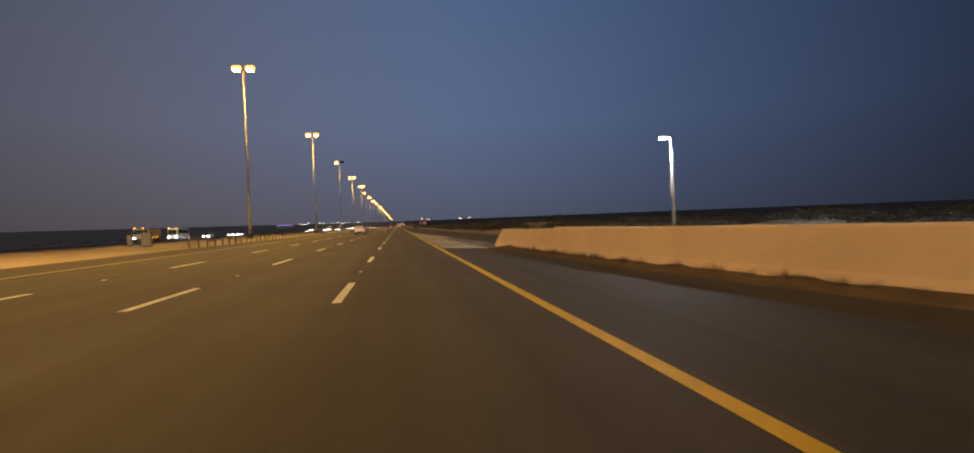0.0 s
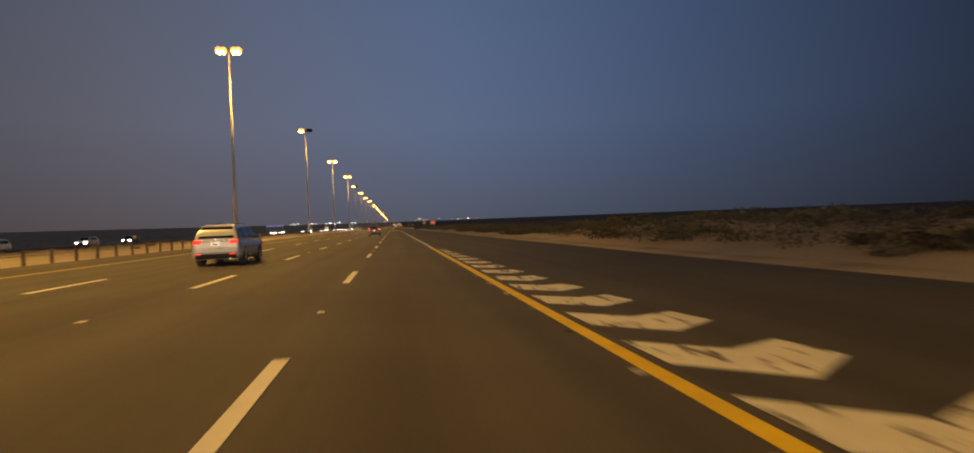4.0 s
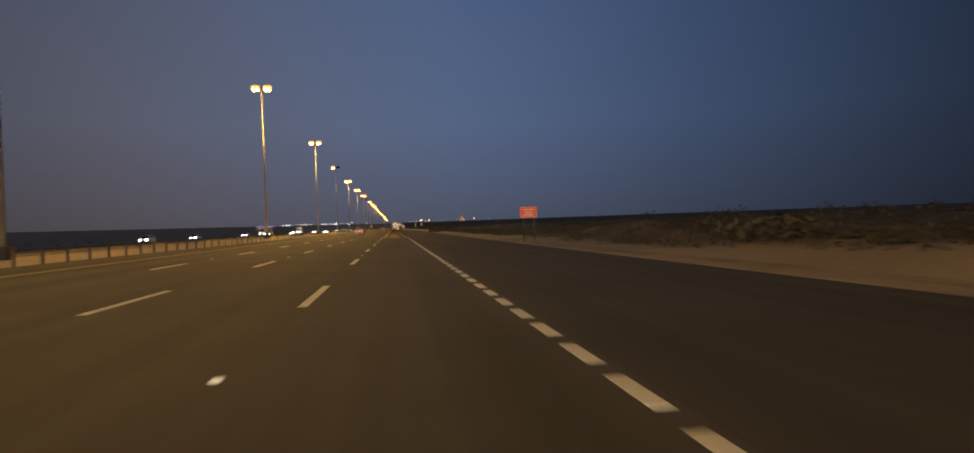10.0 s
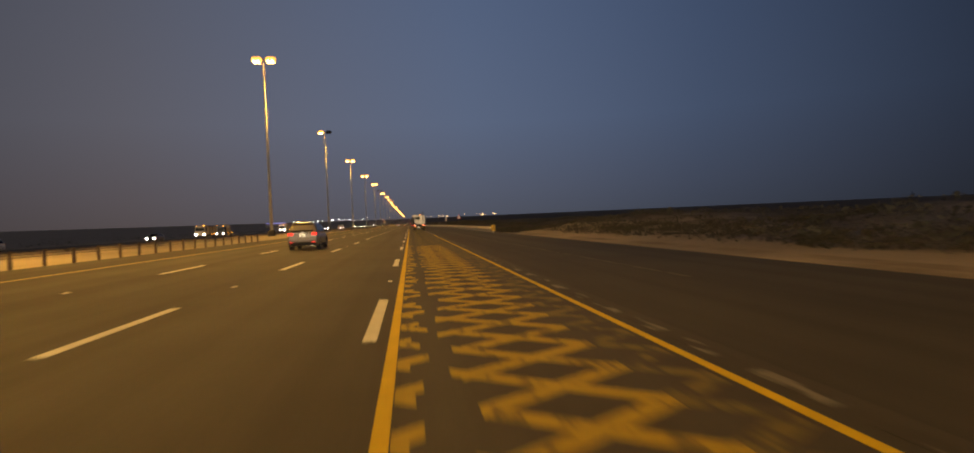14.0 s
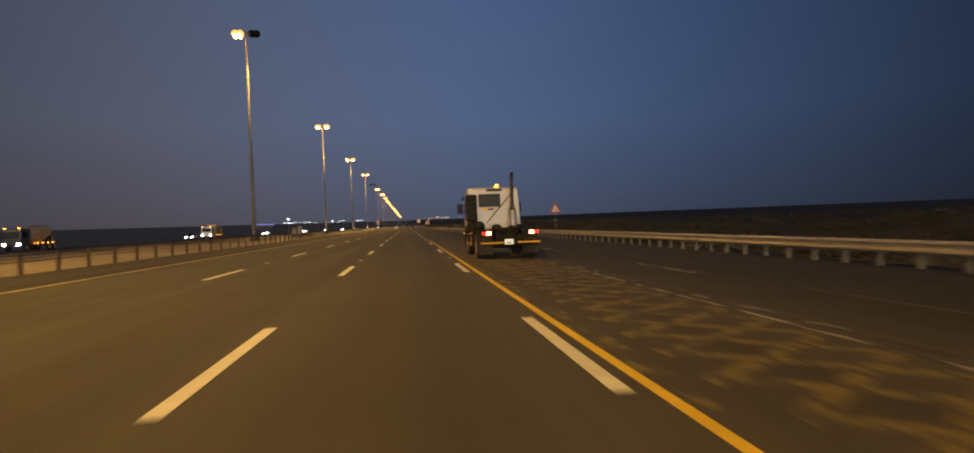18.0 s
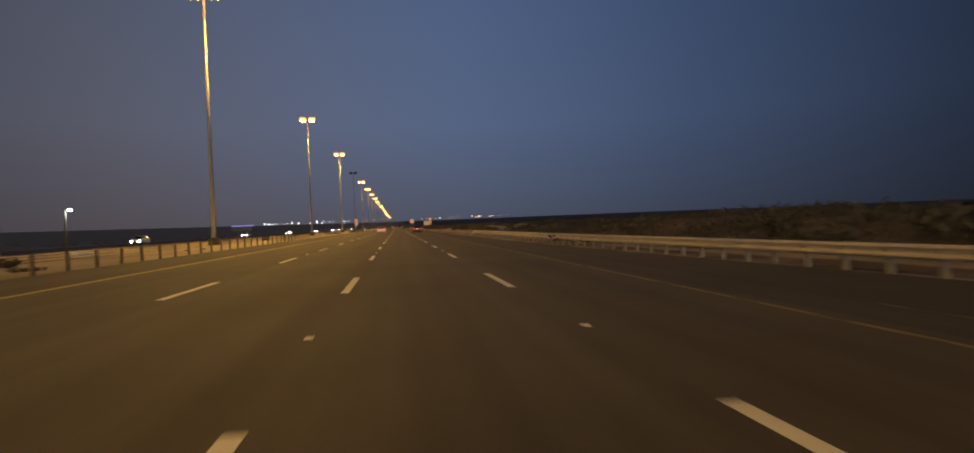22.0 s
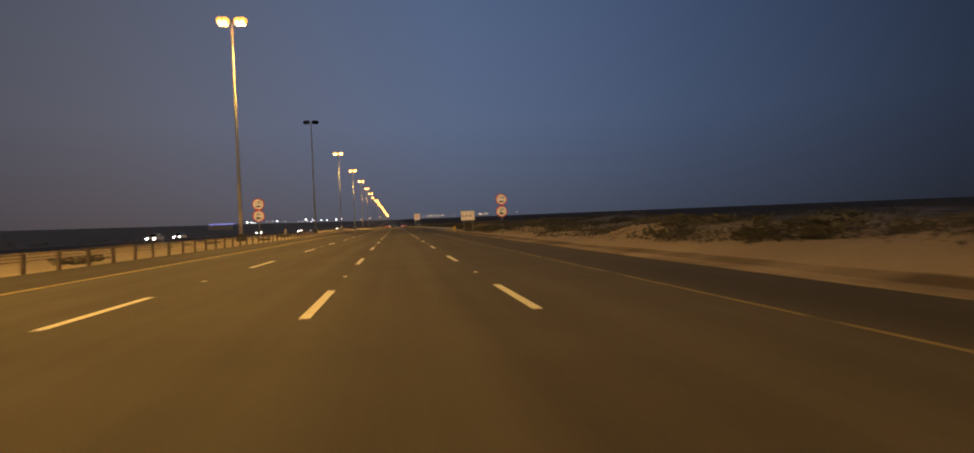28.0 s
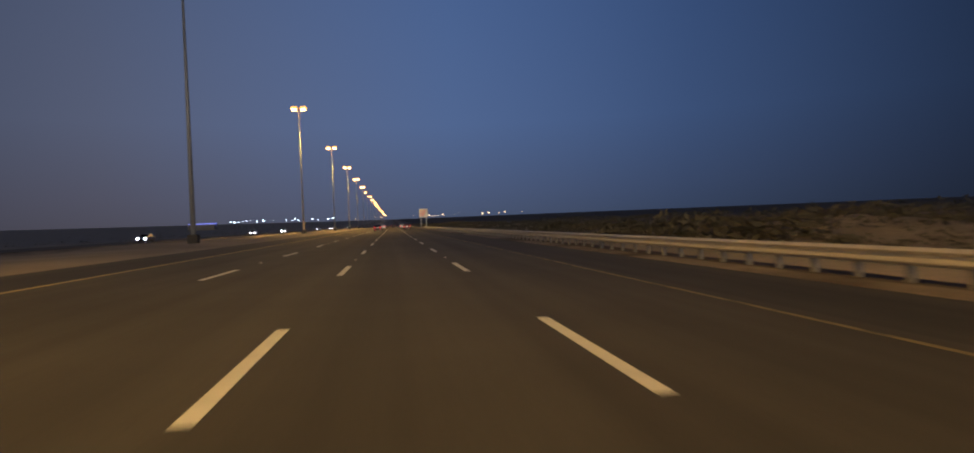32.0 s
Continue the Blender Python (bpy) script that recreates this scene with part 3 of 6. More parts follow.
def chevrons():
    top = thing("chevron_markings", "worn white chevrons on the asphalt gore", "road marking", "", "structure")
    y = 37.03
    while y < 122:
        xr = between([(36, 8.8), (42, 8.5), (50, 8.1), (58, 7.75), (70, 7.2), (91.5, 5.78), (101.6, 5.1), (126, 4.05)], y)
        xa = 3.88 + 0.527 * (xr - 3.88)
        l, r, th = -0.80 * (xa - 3.88), -0.80 * (xa - 3.88) + 0.82 * (xr - xa), 1.22
        pts = [(3.88, y), (xa, y + l), (xr, y + r), (xr - 0.17, y + r + th - 0.28), (xa - 0.06, y + l + th + 0.06), (3.86, y + th)]
        for q, mat in (([pts[k] for k in (0, 1, 4, 5)], CHEVRON_PAINT), ([pts[k] for k in (1, 2, 3, 4)], CHEVRON_FADED if y < 66 else CHEVRON_PAINT)):
            bm = bmesh.new()
            hi = [bm.verts.new((px, py, road_z(px) + 0.006)) for px, py in q]
            lo = [bm.verts.new((v.co.x, v.co.y, v.co.z - 0.004)) for v in hi]
            bm.faces.new(hi)
            for i in range(4):
                bm.faces.new((hi[i], hi[(i + 1) % 4], lo[(i + 1) % 4], lo[i]))
            part("chevron_arm", bm, mat, top)
        y += 2.375


chevrons()


def hatch():
    """A lattice of broad diagonal bands; wheels have worn a track through it and its outer side."""
    top = thing("hatched_island", "worn yellow criss-cross hatching on the asphalt", "road marking", "", "structure")
    step, slope, w = 1.0866, 0.75, 0.30
    rnd = random.Random(31)
    for s in (-1, 1):
        for k in range(-13, 131):
            yc = 318.64 + k * step
            if yc < 305.5 or yc > 459.5:
                continue
            worn = yc > 352
            reach = rnd.uniform(0.42, 0.72)
            for a, b, mat in ((0.36, reach, HATCH_WORN if worn else HATCH_PAINT), (rnd.uniform(0.80, 1.06), 2.5, HATCH_WORN if worn else HATCH_PAINT), (2.5, 3.14, HATCH_WORN)):
                lift = 0.004 + 0.002 * (s > 0)
                q = [(px, yc + s * slope * (px - 1.75) + d) for px, d in ((a, -w / 2), (b, -w / 2), (b, w / 2), (a, w / 2))]
                bm = bmesh.new()
                hi = [bm.verts.new((px, py, road_z(px) + lift)) for px, py in q]
                lo = [bm.verts.new((v.co.x, v.co.y, v.co.z - 0.003)) for v in hi]
                bm.faces.new(hi)
                for i in range(4):
                    bm.faces.new((hi[i], hi[(i + 1) % 4], lo[(i + 1) % 4], lo[i]))
                part("hatch_bar", bm, mat, top)


hatch()


def oil_stains():
    """Dark splashes on the lane."""
    rnd = random.Random(3)
    for sx, sy, r in ((-2.18, 699.9, 0.30), (-0.75, 703.2, 0.26), (-0.93, 697.4, 0.24)):
        bm = bmesh.new()
        pts = []
        for i in range(26):
            a = 2 * math.pi * i / 26
            q = r * (1 + 0.55 * noise.noise((math.cos(a) * 1.7 + sx, math.sin(a) * 1.7 + sy, 0)) + 0.25 * rnd.uniform(-1, 1))
            pts.append((sx + 0.75 * q * math.cos(a), sy + 1.7 * q * math.sin(a)))
        hi = [bm.verts.new((px, py, road_z(px) + 0.004)) for px, py in pts]
        lo = [bm.verts.new((v.co.x, v.co.y, v.co.z - 0.003)) for v in hi]
        bm.faces.new(hi)
        for i in range(26):
            bm.faces.new((hi[i], hi[(i + 1) % 26], lo[(i + 1) % 26], lo[i]))
        tagged(new("oil_stain", mesh_of(bm, "oil_stain", OIL)), "dark oil splash on the asphalt lane", "stain", "road stains", "structure")


oil_stains()


# road studs between the dashes
def road_studs():
    top = thing("road_studs", "small white reflective studs between the dashes", "road stud", "", "structure")
    bm = bmesh.new()
    box(bm, -0.055, 0.055, -0.05, 0.05, -0.004, 0.018, 0.008)
    me = mesh_of(bm, "stud", SIGN_WHITE)
    for x in (LINE_A, LINE_B, LINE_C):
        for k in range(0, 36):
            y = DASH_FAR + 3.6 + 2 * k * DASH_STEP
            shared("stud", me, top, (x, y, road_z(x)))


road_studs()


# ---- high masts in the median ----
def mast(k, lit):
    x, y = MASTS[k]
    gz = ground_z(x, y) if y < 1500 else 0.0
    top = thing("light_mast", "tall grey steel highway light mast with " + ("glowing sodium lamps" if lit == 2 else "one glowing sodium lamp" if lit else "unlit lamps"),
                "street lamp", "median light masts", at=(x, y, gz - 0.05))
    h = MAST_H - gz + (2.2 if k >= 11 else 0.0)
    part("pole", tubed((0, 0, 0.5), (0, 0, h), 0.27, 0.11, 12), POLE_STEEL, top, smooth=True)
    bm = bmesh.new()
    box(bm, -0.5, 0.5, -0.5, 0.5, -0.3, 0.95, 0.04)
    part("foundation", bm, TARRED, top, "dark concrete foundation block")
    part("base_plate", boxed(-0.36, 0.36, -0.36, 0.36, 0.95, 1.0, bevel=0.01), DARK_STEEL, top)
    part("cross_arm", tubed((-1.6, 0, h - 0.1), (1.6, 0, h - 0.1), 0.07, 0.07, 8), POLE_STEEL, top)
    for s in (-1, 1):
        for j, r in enumerate((0.80, 1.42)):
            bm = bmesh.new()
            prism(bm, [(r - 0.30, h - 0.16), (r + 0.30, h - 0.16), (r + 0.20, h + 0.08), (r - 0.20, h + 0.08)], "y", -0.42, 0.42)
            if s < 0:
                bmesh.ops.scale(bm, vec=(-1, 1, 1), verts=bm.verts)
            head = part("lamp_head", bm, POLE_STEEL, top)
            on = lit == 2 or (lit == 1 and s < 0)
            # bowls are larger than life: the lamp's bloom is put into their size
            bm = bmesh.new()
            bmesh.ops.create_uvsphere(bm, u_segments=12, v_segments=8, radius=0.66)
            for v in bm.verts:
                v.co = Vector((s * r + v.co.x * 0.85, v.co.y, h - 0.2 + v.co.z * 0.80))
            part("bowl", bm, SODIUM_GLOW if on else GLASS_DARK, head, "glowing bowl" if on else "dark bowl", smooth=True)
            if on:
                # an added glowing core, stretched out of the bowl to stand for glare
                bm = bmesh.new()
                bmesh.ops.create_uvsphere(bm, u_segments=10, v_segments=6, radius=0.25)
                for v in bm.verts:
                    v.co = Vector((s * r + v.co.x * 1.3, v.co.y * 3.1, h - 0.50 + v.co.z * 1.25))
                part("lens", bm, SODIUM_CORE, head, "bright lens, enlarged for glare", smooth=True)
    return top, y


for k in range(len(MASTS)):
    lit = 0 if k == 10 else 1 if k in (3, 6, 16) else 2
    mast(k, lit)
    if lit and k < 15:
        mast_lamp((MASTS[k][0] + 2.1, MASTS[k][1], MAST_H - 0.7), MAST_POWER * (0.42 if lit == 1 else 1))


# ---- median barrier: dark posts with thin wire ropes ----
ROPE_POST = material("rusty_post_steel", (0.13, 0.10, 0.075), (0.08, 0.06, 0.045), rough=0.8, metal=0.1, scale=4.0, fine=30.0, bump=0.1)


def median_fence(y0, y1):
    top = thing("median_barrier", "low barrier of dark posts and thin wire ropes beside sand", "barrier", "median barriers")
    x, step = -14.98, 2.26
    bm = bmesh.new()
    box(bm, -0.05, 0.05, -0.07, 0.07, -0.3, 0.74, 0.012)
    me = mesh_of(bm, "post", ROPE_POST)
    n = int((y1 - y0) / step)
    for i in range(n + 1):
        y = y0 + step * i
        shared("post", me, top, m=pose(x, y, ground_z(x, y), random.uniform(-2, 2), random.uniform(-2, 2), 0))
    for h in (0.46, 0.57, 0.68):
        rings = []
        for i in range(n + 1):
            y = y0 + step * i
            z = ground_z(x, y) + h
            rings.append([(x + 0.075 + 0.011 * math.cos(1.57 * j), y, z + 0.011 * math.sin(1.57 * j)) for j in range(4)])
        part("wire_rope", loft(bmesh.new(), rings), DARK_STEEL, top)


for a, b in ((50, 142), (215, 378), (404.4, 590), (665.3, 737)):
    median_fence(a, b)


# ---- concrete wall at the ramp nose ----
NEAR_WALL = [(20.7, -60.0), (13.4, -18.0), (10.6, 7.5), (9.7, 13.0), (8.65, 21.0), (7.95, 29.5), (7.48, 37.6)]
FAR_WALL = [(28.0, -60.0), (22.5, -8.0), (19.4, 20.0), (18.2, 37.0), (17.55, 43.0), (16.95, 47.5), (16.5, 53.0), (16.45, 59.0)]


def parapet(line, tall, label):
    """A concrete parapet in panels; tall is a table of its height along y. Its nose slopes down to a blunt end."""
    top = thing("ramp_wall", label, "wall", "ramp walls", "structure")
    prof = [(-0.26, -0.3), (-0.26, 0.10), (-0.16, 0.32), (-0.09, 0.95), (-0.05, 1.0), (0.14, 1.0), (0.18, 0.95), (0.26, 0.10), (0.26, -0.3)]
    for i, ((xa, ya), (xb, yb)) in enumerate(zip(line, line[1:])):
        d = Vector((xb - xa, yb - ya, 0)).normalized()
        nrm = Vector((d.y, -d.x, 0))
        length = math.hypot(xb - xa, yb - ya)
        last = i == len(line) - 2
        rings = []
        for c in ([0.0, 1 - 1.45 / length, 1 - 0.9 / length, 1.0] if last else [0.0005, 0.9995]):
            p = Vector((xa, ya, 0)).lerp(Vector((xb, yb, 0)), c)
            h = between(tall, p.y)
            if last and c > 1 - 1.0 / length:
                h = 0.82 if c < 1.0 else 0.46
            rings.append([(p.x + nrm.x * u, p.y + nrm.y * u, road_z(p.x) + (v if v < 0.33 else 0.32 + (v - 0.32) / 0.68 * (h - 0.32))) for u, v in prof])
        part("wall_panel", loft(bmesh.new(), rings), CONCRETE, top)
    return top


def ramp_walls():
    line = NEAR_WALL
    parapet(line, [(8, 1.28), (21, 1.20), (32, 1.10), (38, 1.08)], "pale pinkish concrete parapet wall beside the ramp")
    far = parapet(FAR_WALL, [(0, 1.04), (60, 1.02)], "pale pinkish concrete parapet on the far side of the ramp")
    for k in range(14):
        y = 56.6 - 2.4 * k
        x = between([(b, a) for a, b in FAR_WALL], y) - 0.125
        part("lifting_hole", tubed((x - 0.02, y, road_z(x) + 0.88), (x + 0.03, y, road_z(x) + 0.88), 0.045, 0.045, 8), SIGN_BLACK, far, "dark lifting hole")
    # dirt blown against the foot of the wall
    bm = bmesh.new()
    rnd = random.Random(4)
    rows = []
    for i in range(120):
        y = -20 + 55.0 * i / 119
        x = between([(b, a) for a, b in line], y) - 0.24
        w = 0.7 + 0.25 * noise.noise((y * 0.2, 0, 0)) + 0.12 * noise.noise((y * 1.7, 4, 0)) + between([(-20, 1.0), (14, 0.6), (36, 0.1)], y)
        w = max(0.12, w)
        h = 0.09 + 0.09 * max(0.0, noise.noise((y * 0.9, 9, 0)) + 0.3)
        rows.append([bm.verts.new((x + 0.1, y, road_z(x) + h)), bm.verts.new((x - 0.25 * w, y, road_z(x) + h * 0.8)),
                     bm.verts.new((x - 0.6 * w, y, road_z(x) + h * 0.35)), bm.verts.new((x - w, y, road_z(x) - 0.004))])
    for a, b in zip(rows, rows[1:]):
        for i in range(3):
            bm.faces.new((a[i], a[i + 1], b[i + 1], b[i]))
    tagged(new("dirt_drift", mesh_of(bm, "dirt_drift", DIRT, True)), "brown dirt and sand drift at the foot of the wall", "dirt", kind="stuff")


ramp_walls()


def street_lamp(x, y, h, group, colour_mat, power, colour, arm=-0.9, pole_mat=None, label="grey steel street lamp with a white glowing head"):
    z = ground_z(x, y)
    top = thing("street_lamp", label, "street lamp", group, at=(x, y, z))
    part("pole", tubed((0, 0, -0.2), (0, 0, h), 0.115, 0.085, 12), pole_mat or STEEL, top, smooth=True)
    part("base_plate", boxed(-0.22, 0.22, -0.22, 0.22, 0.0, 0.04), POLE_STEEL, top)
    part("arm", tubed((0, 0, h - 0.02), (arm * 0.55, 0, h + 0.04), 0.045, 0.04, 8), POLE_STEEL, top)
    bm = bmesh.new()
    box(bm, min(arm * 0.3, arm), max(arm * 0.3, arm), -0.15, 0.15, h, h + 0.12, 0.03)
    head = part("lamp_head", bm, POLE_STEEL, top)
    part("lens", boxed(min(arm * 0.45, arm * 0.98), max(arm * 0.45, arm * 0.98), -0.13, 0.13, h - 0.11, h - 0.002, bevel=0.03), colour_mat, head, "glowing lens")
    lamp("street_lamp_light", (x + arm * 0.7, y, z + h - 0.25), power, colour, 0.12)
    return top


street_lamp(18.72, 36.4, 6.38 - ground_z(18.72, 36.4), "ramp lamps", LED_GLOW, 2600, LED, arm=-0.75)
street_lamp(-30.7, 558.0, 3.8, "ramp lamps", LED_GLOW, 120, LED, arm=0.5, pole_mat=DARK_STEEL, label="low dark pole with a white glowing lamp in the median")


# ---- guardrails on the right ----
def guardrail(line, y0, y1, terminal_start, terminal_end):
    top = thing("guardrail", "galvanised steel guardrail with double rails beside the road", "guardrail", "roadside guardrails")
    bm = bmesh.new()
    box(bm, -0.06, 0.06, -0.07, 0.07, -0.4, 0.72, 0.008)
    post_me = mesh_of(bm, "post", DULL_STEEL)
    bm = bmesh.new()
    box(bm, -0.165, -0.05, -0.06, 0.06, 0.42, 0.72, 0.01)
    block_me = mesh_of(bm, "spacer", DULL_STEEL)
    n = int((y1 - y0) / 1.36)
    for i in range(n + 1):
        y = y0 + 1.36 * i
        x = between(line, y)
        p = shared("post", post_me, top, (x, y, road_z(x)))
        shared("spacer", block_me, p)
    prof = [(0.0, -0.18), (-0.02, -0.165), (-0.11, -0.13), (-0.13, -0.10), (-0.11, -0.075), (0.0, -0.03), (0.0, 0.035), (-0.11, 0.085), (-0.13, 0.11), (-0.11, 0.13), (-0.02, 0.165), (0.0, 0.18)]
    seg = 8.0
    y = y0 - 0.3
    while y < y1:
        bm = bmesh.new()
        e = min(y + seg, y1 + 0.3)
        rings = []
        for yy in (y, e + 0.05):
            x = between(line, yy)
            rings.append([(x - 0.17 + u, yy, road_z(x) + 0.58 + v) for u, v in prof] + [(x - 0.160 + u, yy, road_z(x) + 0.58 + v) for u, v in prof[::-1]])
        loft(bm, rings)
        part("rail", bm, RAIL_STEEL, top)
        y += seg
    if not terminal_start or not terminal_end:
        # the rail's last piece bends down to the ground
        bm = bmesh.new()
        x = between(line, y1)
        rings = []
        for dy, dz, sh in ((0.3, 0.58, 0.0), (0.9, 0.34, -0.03), (2.0, -0.08, -0.08)):
            rings.append([(x - 0.17 + u * 0.7 + sh, y1 + dy, road_z(x) + dz + v * 0.6) for u, v in prof] + [(x - 0.160 + u * 0.7 + sh, y1 + dy, road_z(x) + dz + v * 0.6) for u, v in prof[::-1]])
        loft(bm, rings)
        part("ramped_end", bm, RAIL_STEEL, top, "rail end bent down to the ground")
    for y, on in ((y0 - 0.55, terminal_start), (y1 + 0.4, terminal_end)):
        if not on:
            continue
        x = between(line, y)
        bm = bmesh.new()
        box(bm, x - 0.42, x + 0.10, y - 0.10, y + 0.12, road_z(x) + 0.22, road_z(x) + 1.02, 0.03)
        t = part("terminal", bm, SIGN_YELLOW, top, "yellow end terminal with black stripes")
        for j in range(5):
            bm = bmesh.new()
            z = road_z(x) + 0.24 + 0.17 * j
            prism(bm, [(x - 0.41, z), (x - 0.41, z + 0.06), (x + 0.09, z + 0.16), (x + 0.09, z + 0.10)], "y", y - 0.112, y - 0.102)
            part("stripe", bm, SIGN_BLACK, t)
        part("leg", boxed(x - 0.2, x - 0.1, y - 0.05, y + 0.05, road_z(x) - 0.2, road_z(x) + 0.25), STEEL, top)
    return top


guardrail([(390, 11.2), (470, 11.6), (485, 11.2), (499, 10.4), (517, 9.1), (535, 8.1), (549, 7.9), (590, 7.8)], 390.5, 581.0, True, False)
guardrail([(700, 7.9), (1000, 7.9)], 749.8, 930.0, True, False)


# ---- signs ----
def post_bm(x, z0, z1, w=0.05):
    return boxed(x - w, x + w, 0.02, 0.02 + 2 * w, z0, z1, bevel=0.008)


def round_rect(w, h, r=0.06, n=4):
    pts = []
    for cx, cz, a0 in ((w / 2 - r, h / 2 - r, 0), (-w / 2 + r, h / 2 - r, 90), (-w / 2 + r, -h / 2 + r, 180), (w / 2 - r, -h / 2 + r, 270)):
        for i in range(n + 1):
            a = radians(a0 + 90 * i / n)
            pts.append((cx + r * math.cos(a), cz + r * math.sin(a)))
    return pts


def shifted(pts, x, z):
    return [(a + x, b + z) for a, b in pts]


def disc(r, n=28):
    return [(r * math.cos(2 * math.pi * i / n), r * math.sin(2 * math.pi * i / n)) for i in range(n)]


def striped_post(top, z0, z1, x=0.0):
    """A post in black and white bands."""
    p = part("post", tubed((x, 0.06, z0), (x, 0.06, z1), 0.045, 0.045, 10), POST_GREY, top, "post in black and white bands")
    z = z0 + 0.3
    while z < z1 - 0.2:
        part("band", tubed((x, 0.06, z), (x, 0.06, z + 0.3), 0.047, 0.047, 10, False), SIGN_BLACK, p)
        z += 0.6


def triangle_sign(x, y, zc, size):
    """A red-edged warning triangle, with its point up."""
    z = ground_z(x, y) if x > 0 else 0
    top = thing("warning_sign", "triangular warning sign, red edge on white, on a banded post", "road sign", "warning signs", at=(x, y, 0))
    h = size * 0.87
    tri_pts = lambda s: [(-s / 2, -h / 3 * s / size), (s / 2, -h / 3 * s / size), (0, 2 * h / 3 * s / size)]
    pl = part("plate", prismed(shifted(tri_pts(size), 0, zc), "y", -0.01, 0.012), SIGN_RED, top, "red triangle plate")
    part("face", prismed(shifted(tri_pts(size * 0.70), 0, zc - 0.005 * size), "y", -0.016, -0.011), SIGN_WHITE, pl, "white face")
    for sx, dz in ((-0.09, 0.10), (0.09, -0.02)):
        bm = bmesh.new()
        prism(bm, shifted([(-0.018, -0.14), (0.018, -0.14), (0.018, 0.02), (0.05, 0.02), (0, 0.10), (-0.05, 0.02), (-0.018, 0.02)], sx * size, zc + (dz - 0.06) * size), "y", -0.021, -0.017)
        part("symbol", bm, SIGN_BLACK, pl)
    striped_post(top, z - 0.2, zc + 0.2)


triangle_sign(13.2, 321.8, 2.55, 1.15)
triangle_sign(12.7, 463.9, 2.45, 1.15)


def panel_sign(x, y, zc, w, h):
    """The orange information board."""
    top = thing("orange_sign", "orange rectangular roadworks board on two posts", "road sign", at=(x, y, 0))
    pl = part("board", prismed(shifted(round_rect(w, h), 0, zc), "y", -0.015, 0.015), SIGN_ORANGE, top)
    part("border", prismed(shifted(round_rect(w - 0.1, h - 0.1), 0, zc), "y", -0.0185, -0.0155), SIGN_WHITE, pl, "pale border line")
    part("panel", prismed(shifted(round_rect(w - 0.16, h - 0.16), 0, zc), "y", -0.022, -0.019), SIGN_ORANGE, pl)
    for i, wd in enumerate((0.82, 0.6, 0.74)):
        part("text_bar", boxed(-wd * w / 2 + 0.12, wd * w / 2 - 0.12, -0.026, -0.0225, zc + 0.22 - 0.22 * i - 0.04, zc + 0.22 - 0.22 * i + 0.03), SIGN_WHITE, pl)
    for sx in (-0.3, 0.3):
        part("post", post_bm(sx * w, ground_z(x + sx * w, y) - 0.3, zc + h / 2 - 0.1), DARK_STEEL, top)


panel_sign(13.2, 270.2, 2.3, 1.5, 0.95)


def small_sign(x, y, zc):
    """The narrow upright plate pair."""
    top = thing("marker_sign", "narrow upright sign with a blue and a cream plate", "road sign", at=(x, y, 0))
    a = part("plate", prismed(shifted(round_rect(0.45, 0.55, 0.04), 0, zc + 0.48), "y", -0.01, 0.01), material("sign_blue_grey", (0.45, 0.55, 0.66), rough=0.5, bump=0.02), top, "pale blue plate")
    part("bar", boxed(-0.14, 0.14, -0.015, -0.011, zc + 0.40, zc + 0.56), SIGN_WHITE, a)
    part("plate", prismed(shifted(round_rect(0.45, 0.95, 0.04), 0, zc - 0.32), "y", -0.01, 0.01), material("sign_cream", (0.64, 0.52, 0.36), rough=0.5, bump=0.02), top, "cream plate")
    part("post", tubed((0, 0.05, ground_z(x, y) - 0.2), (0, 0.05, zc + 0.7), 0.04, 0.04, 8), DARK_STEEL, top)


small_sign(11.35, 495.5, 2.45)


def lorry_shape(w, h, flip=1):
    """The outline of a small lorry, seen from the side."""
    return [(flip * a * w, b * h) for a, b in ((-0.5, -0.3), (-0.5, 0.5), (0.12, 0.5), (0.12, 0.2), (0.38, 0.2), (0.5, -0.05), (0.5, -0.3), (0.36, -0.3), (0.36, -0.5), (0.22, -0.5), (0.22, -0.3), (-0.2, -0.3), (-0.2, -0.5), (-0.36, -0.5), (-0.36, -0.3))]


def car_shape(w, h):
    return [(a * w, b * h) for a, b in ((-0.5, -0.4), (-0.5, 0.0), (-0.3, 0.05), (-0.18, 0.5), (0.18, 0.5), (0.32, 0.05), (0.5, 0.0), (0.5, -0.4))]


def text_on(parent, words, size, x, z, y, mat):
    c = bpy.data.curves.new("digit", "FONT")
    c.body, c.size, c.align_x, c.align_y, c.extrude = words, size, "CENTER", "CENTER", 0.001
    ob = new("digit", c)
    bpy.context.view_layer.update()
    me = bpy.data.meshes.new_from_object(ob.evaluated_get(bpy.context.evaluated_depsgraph_get()))
    bpy.data.objects.remove(ob)
    me.materials.clear()
    me.materials.append(mat)
    t = new("digit", me)
    t.parent = parent
    t.matrix_basis = pose(x, y, z, 90, 0, 0)
    return t


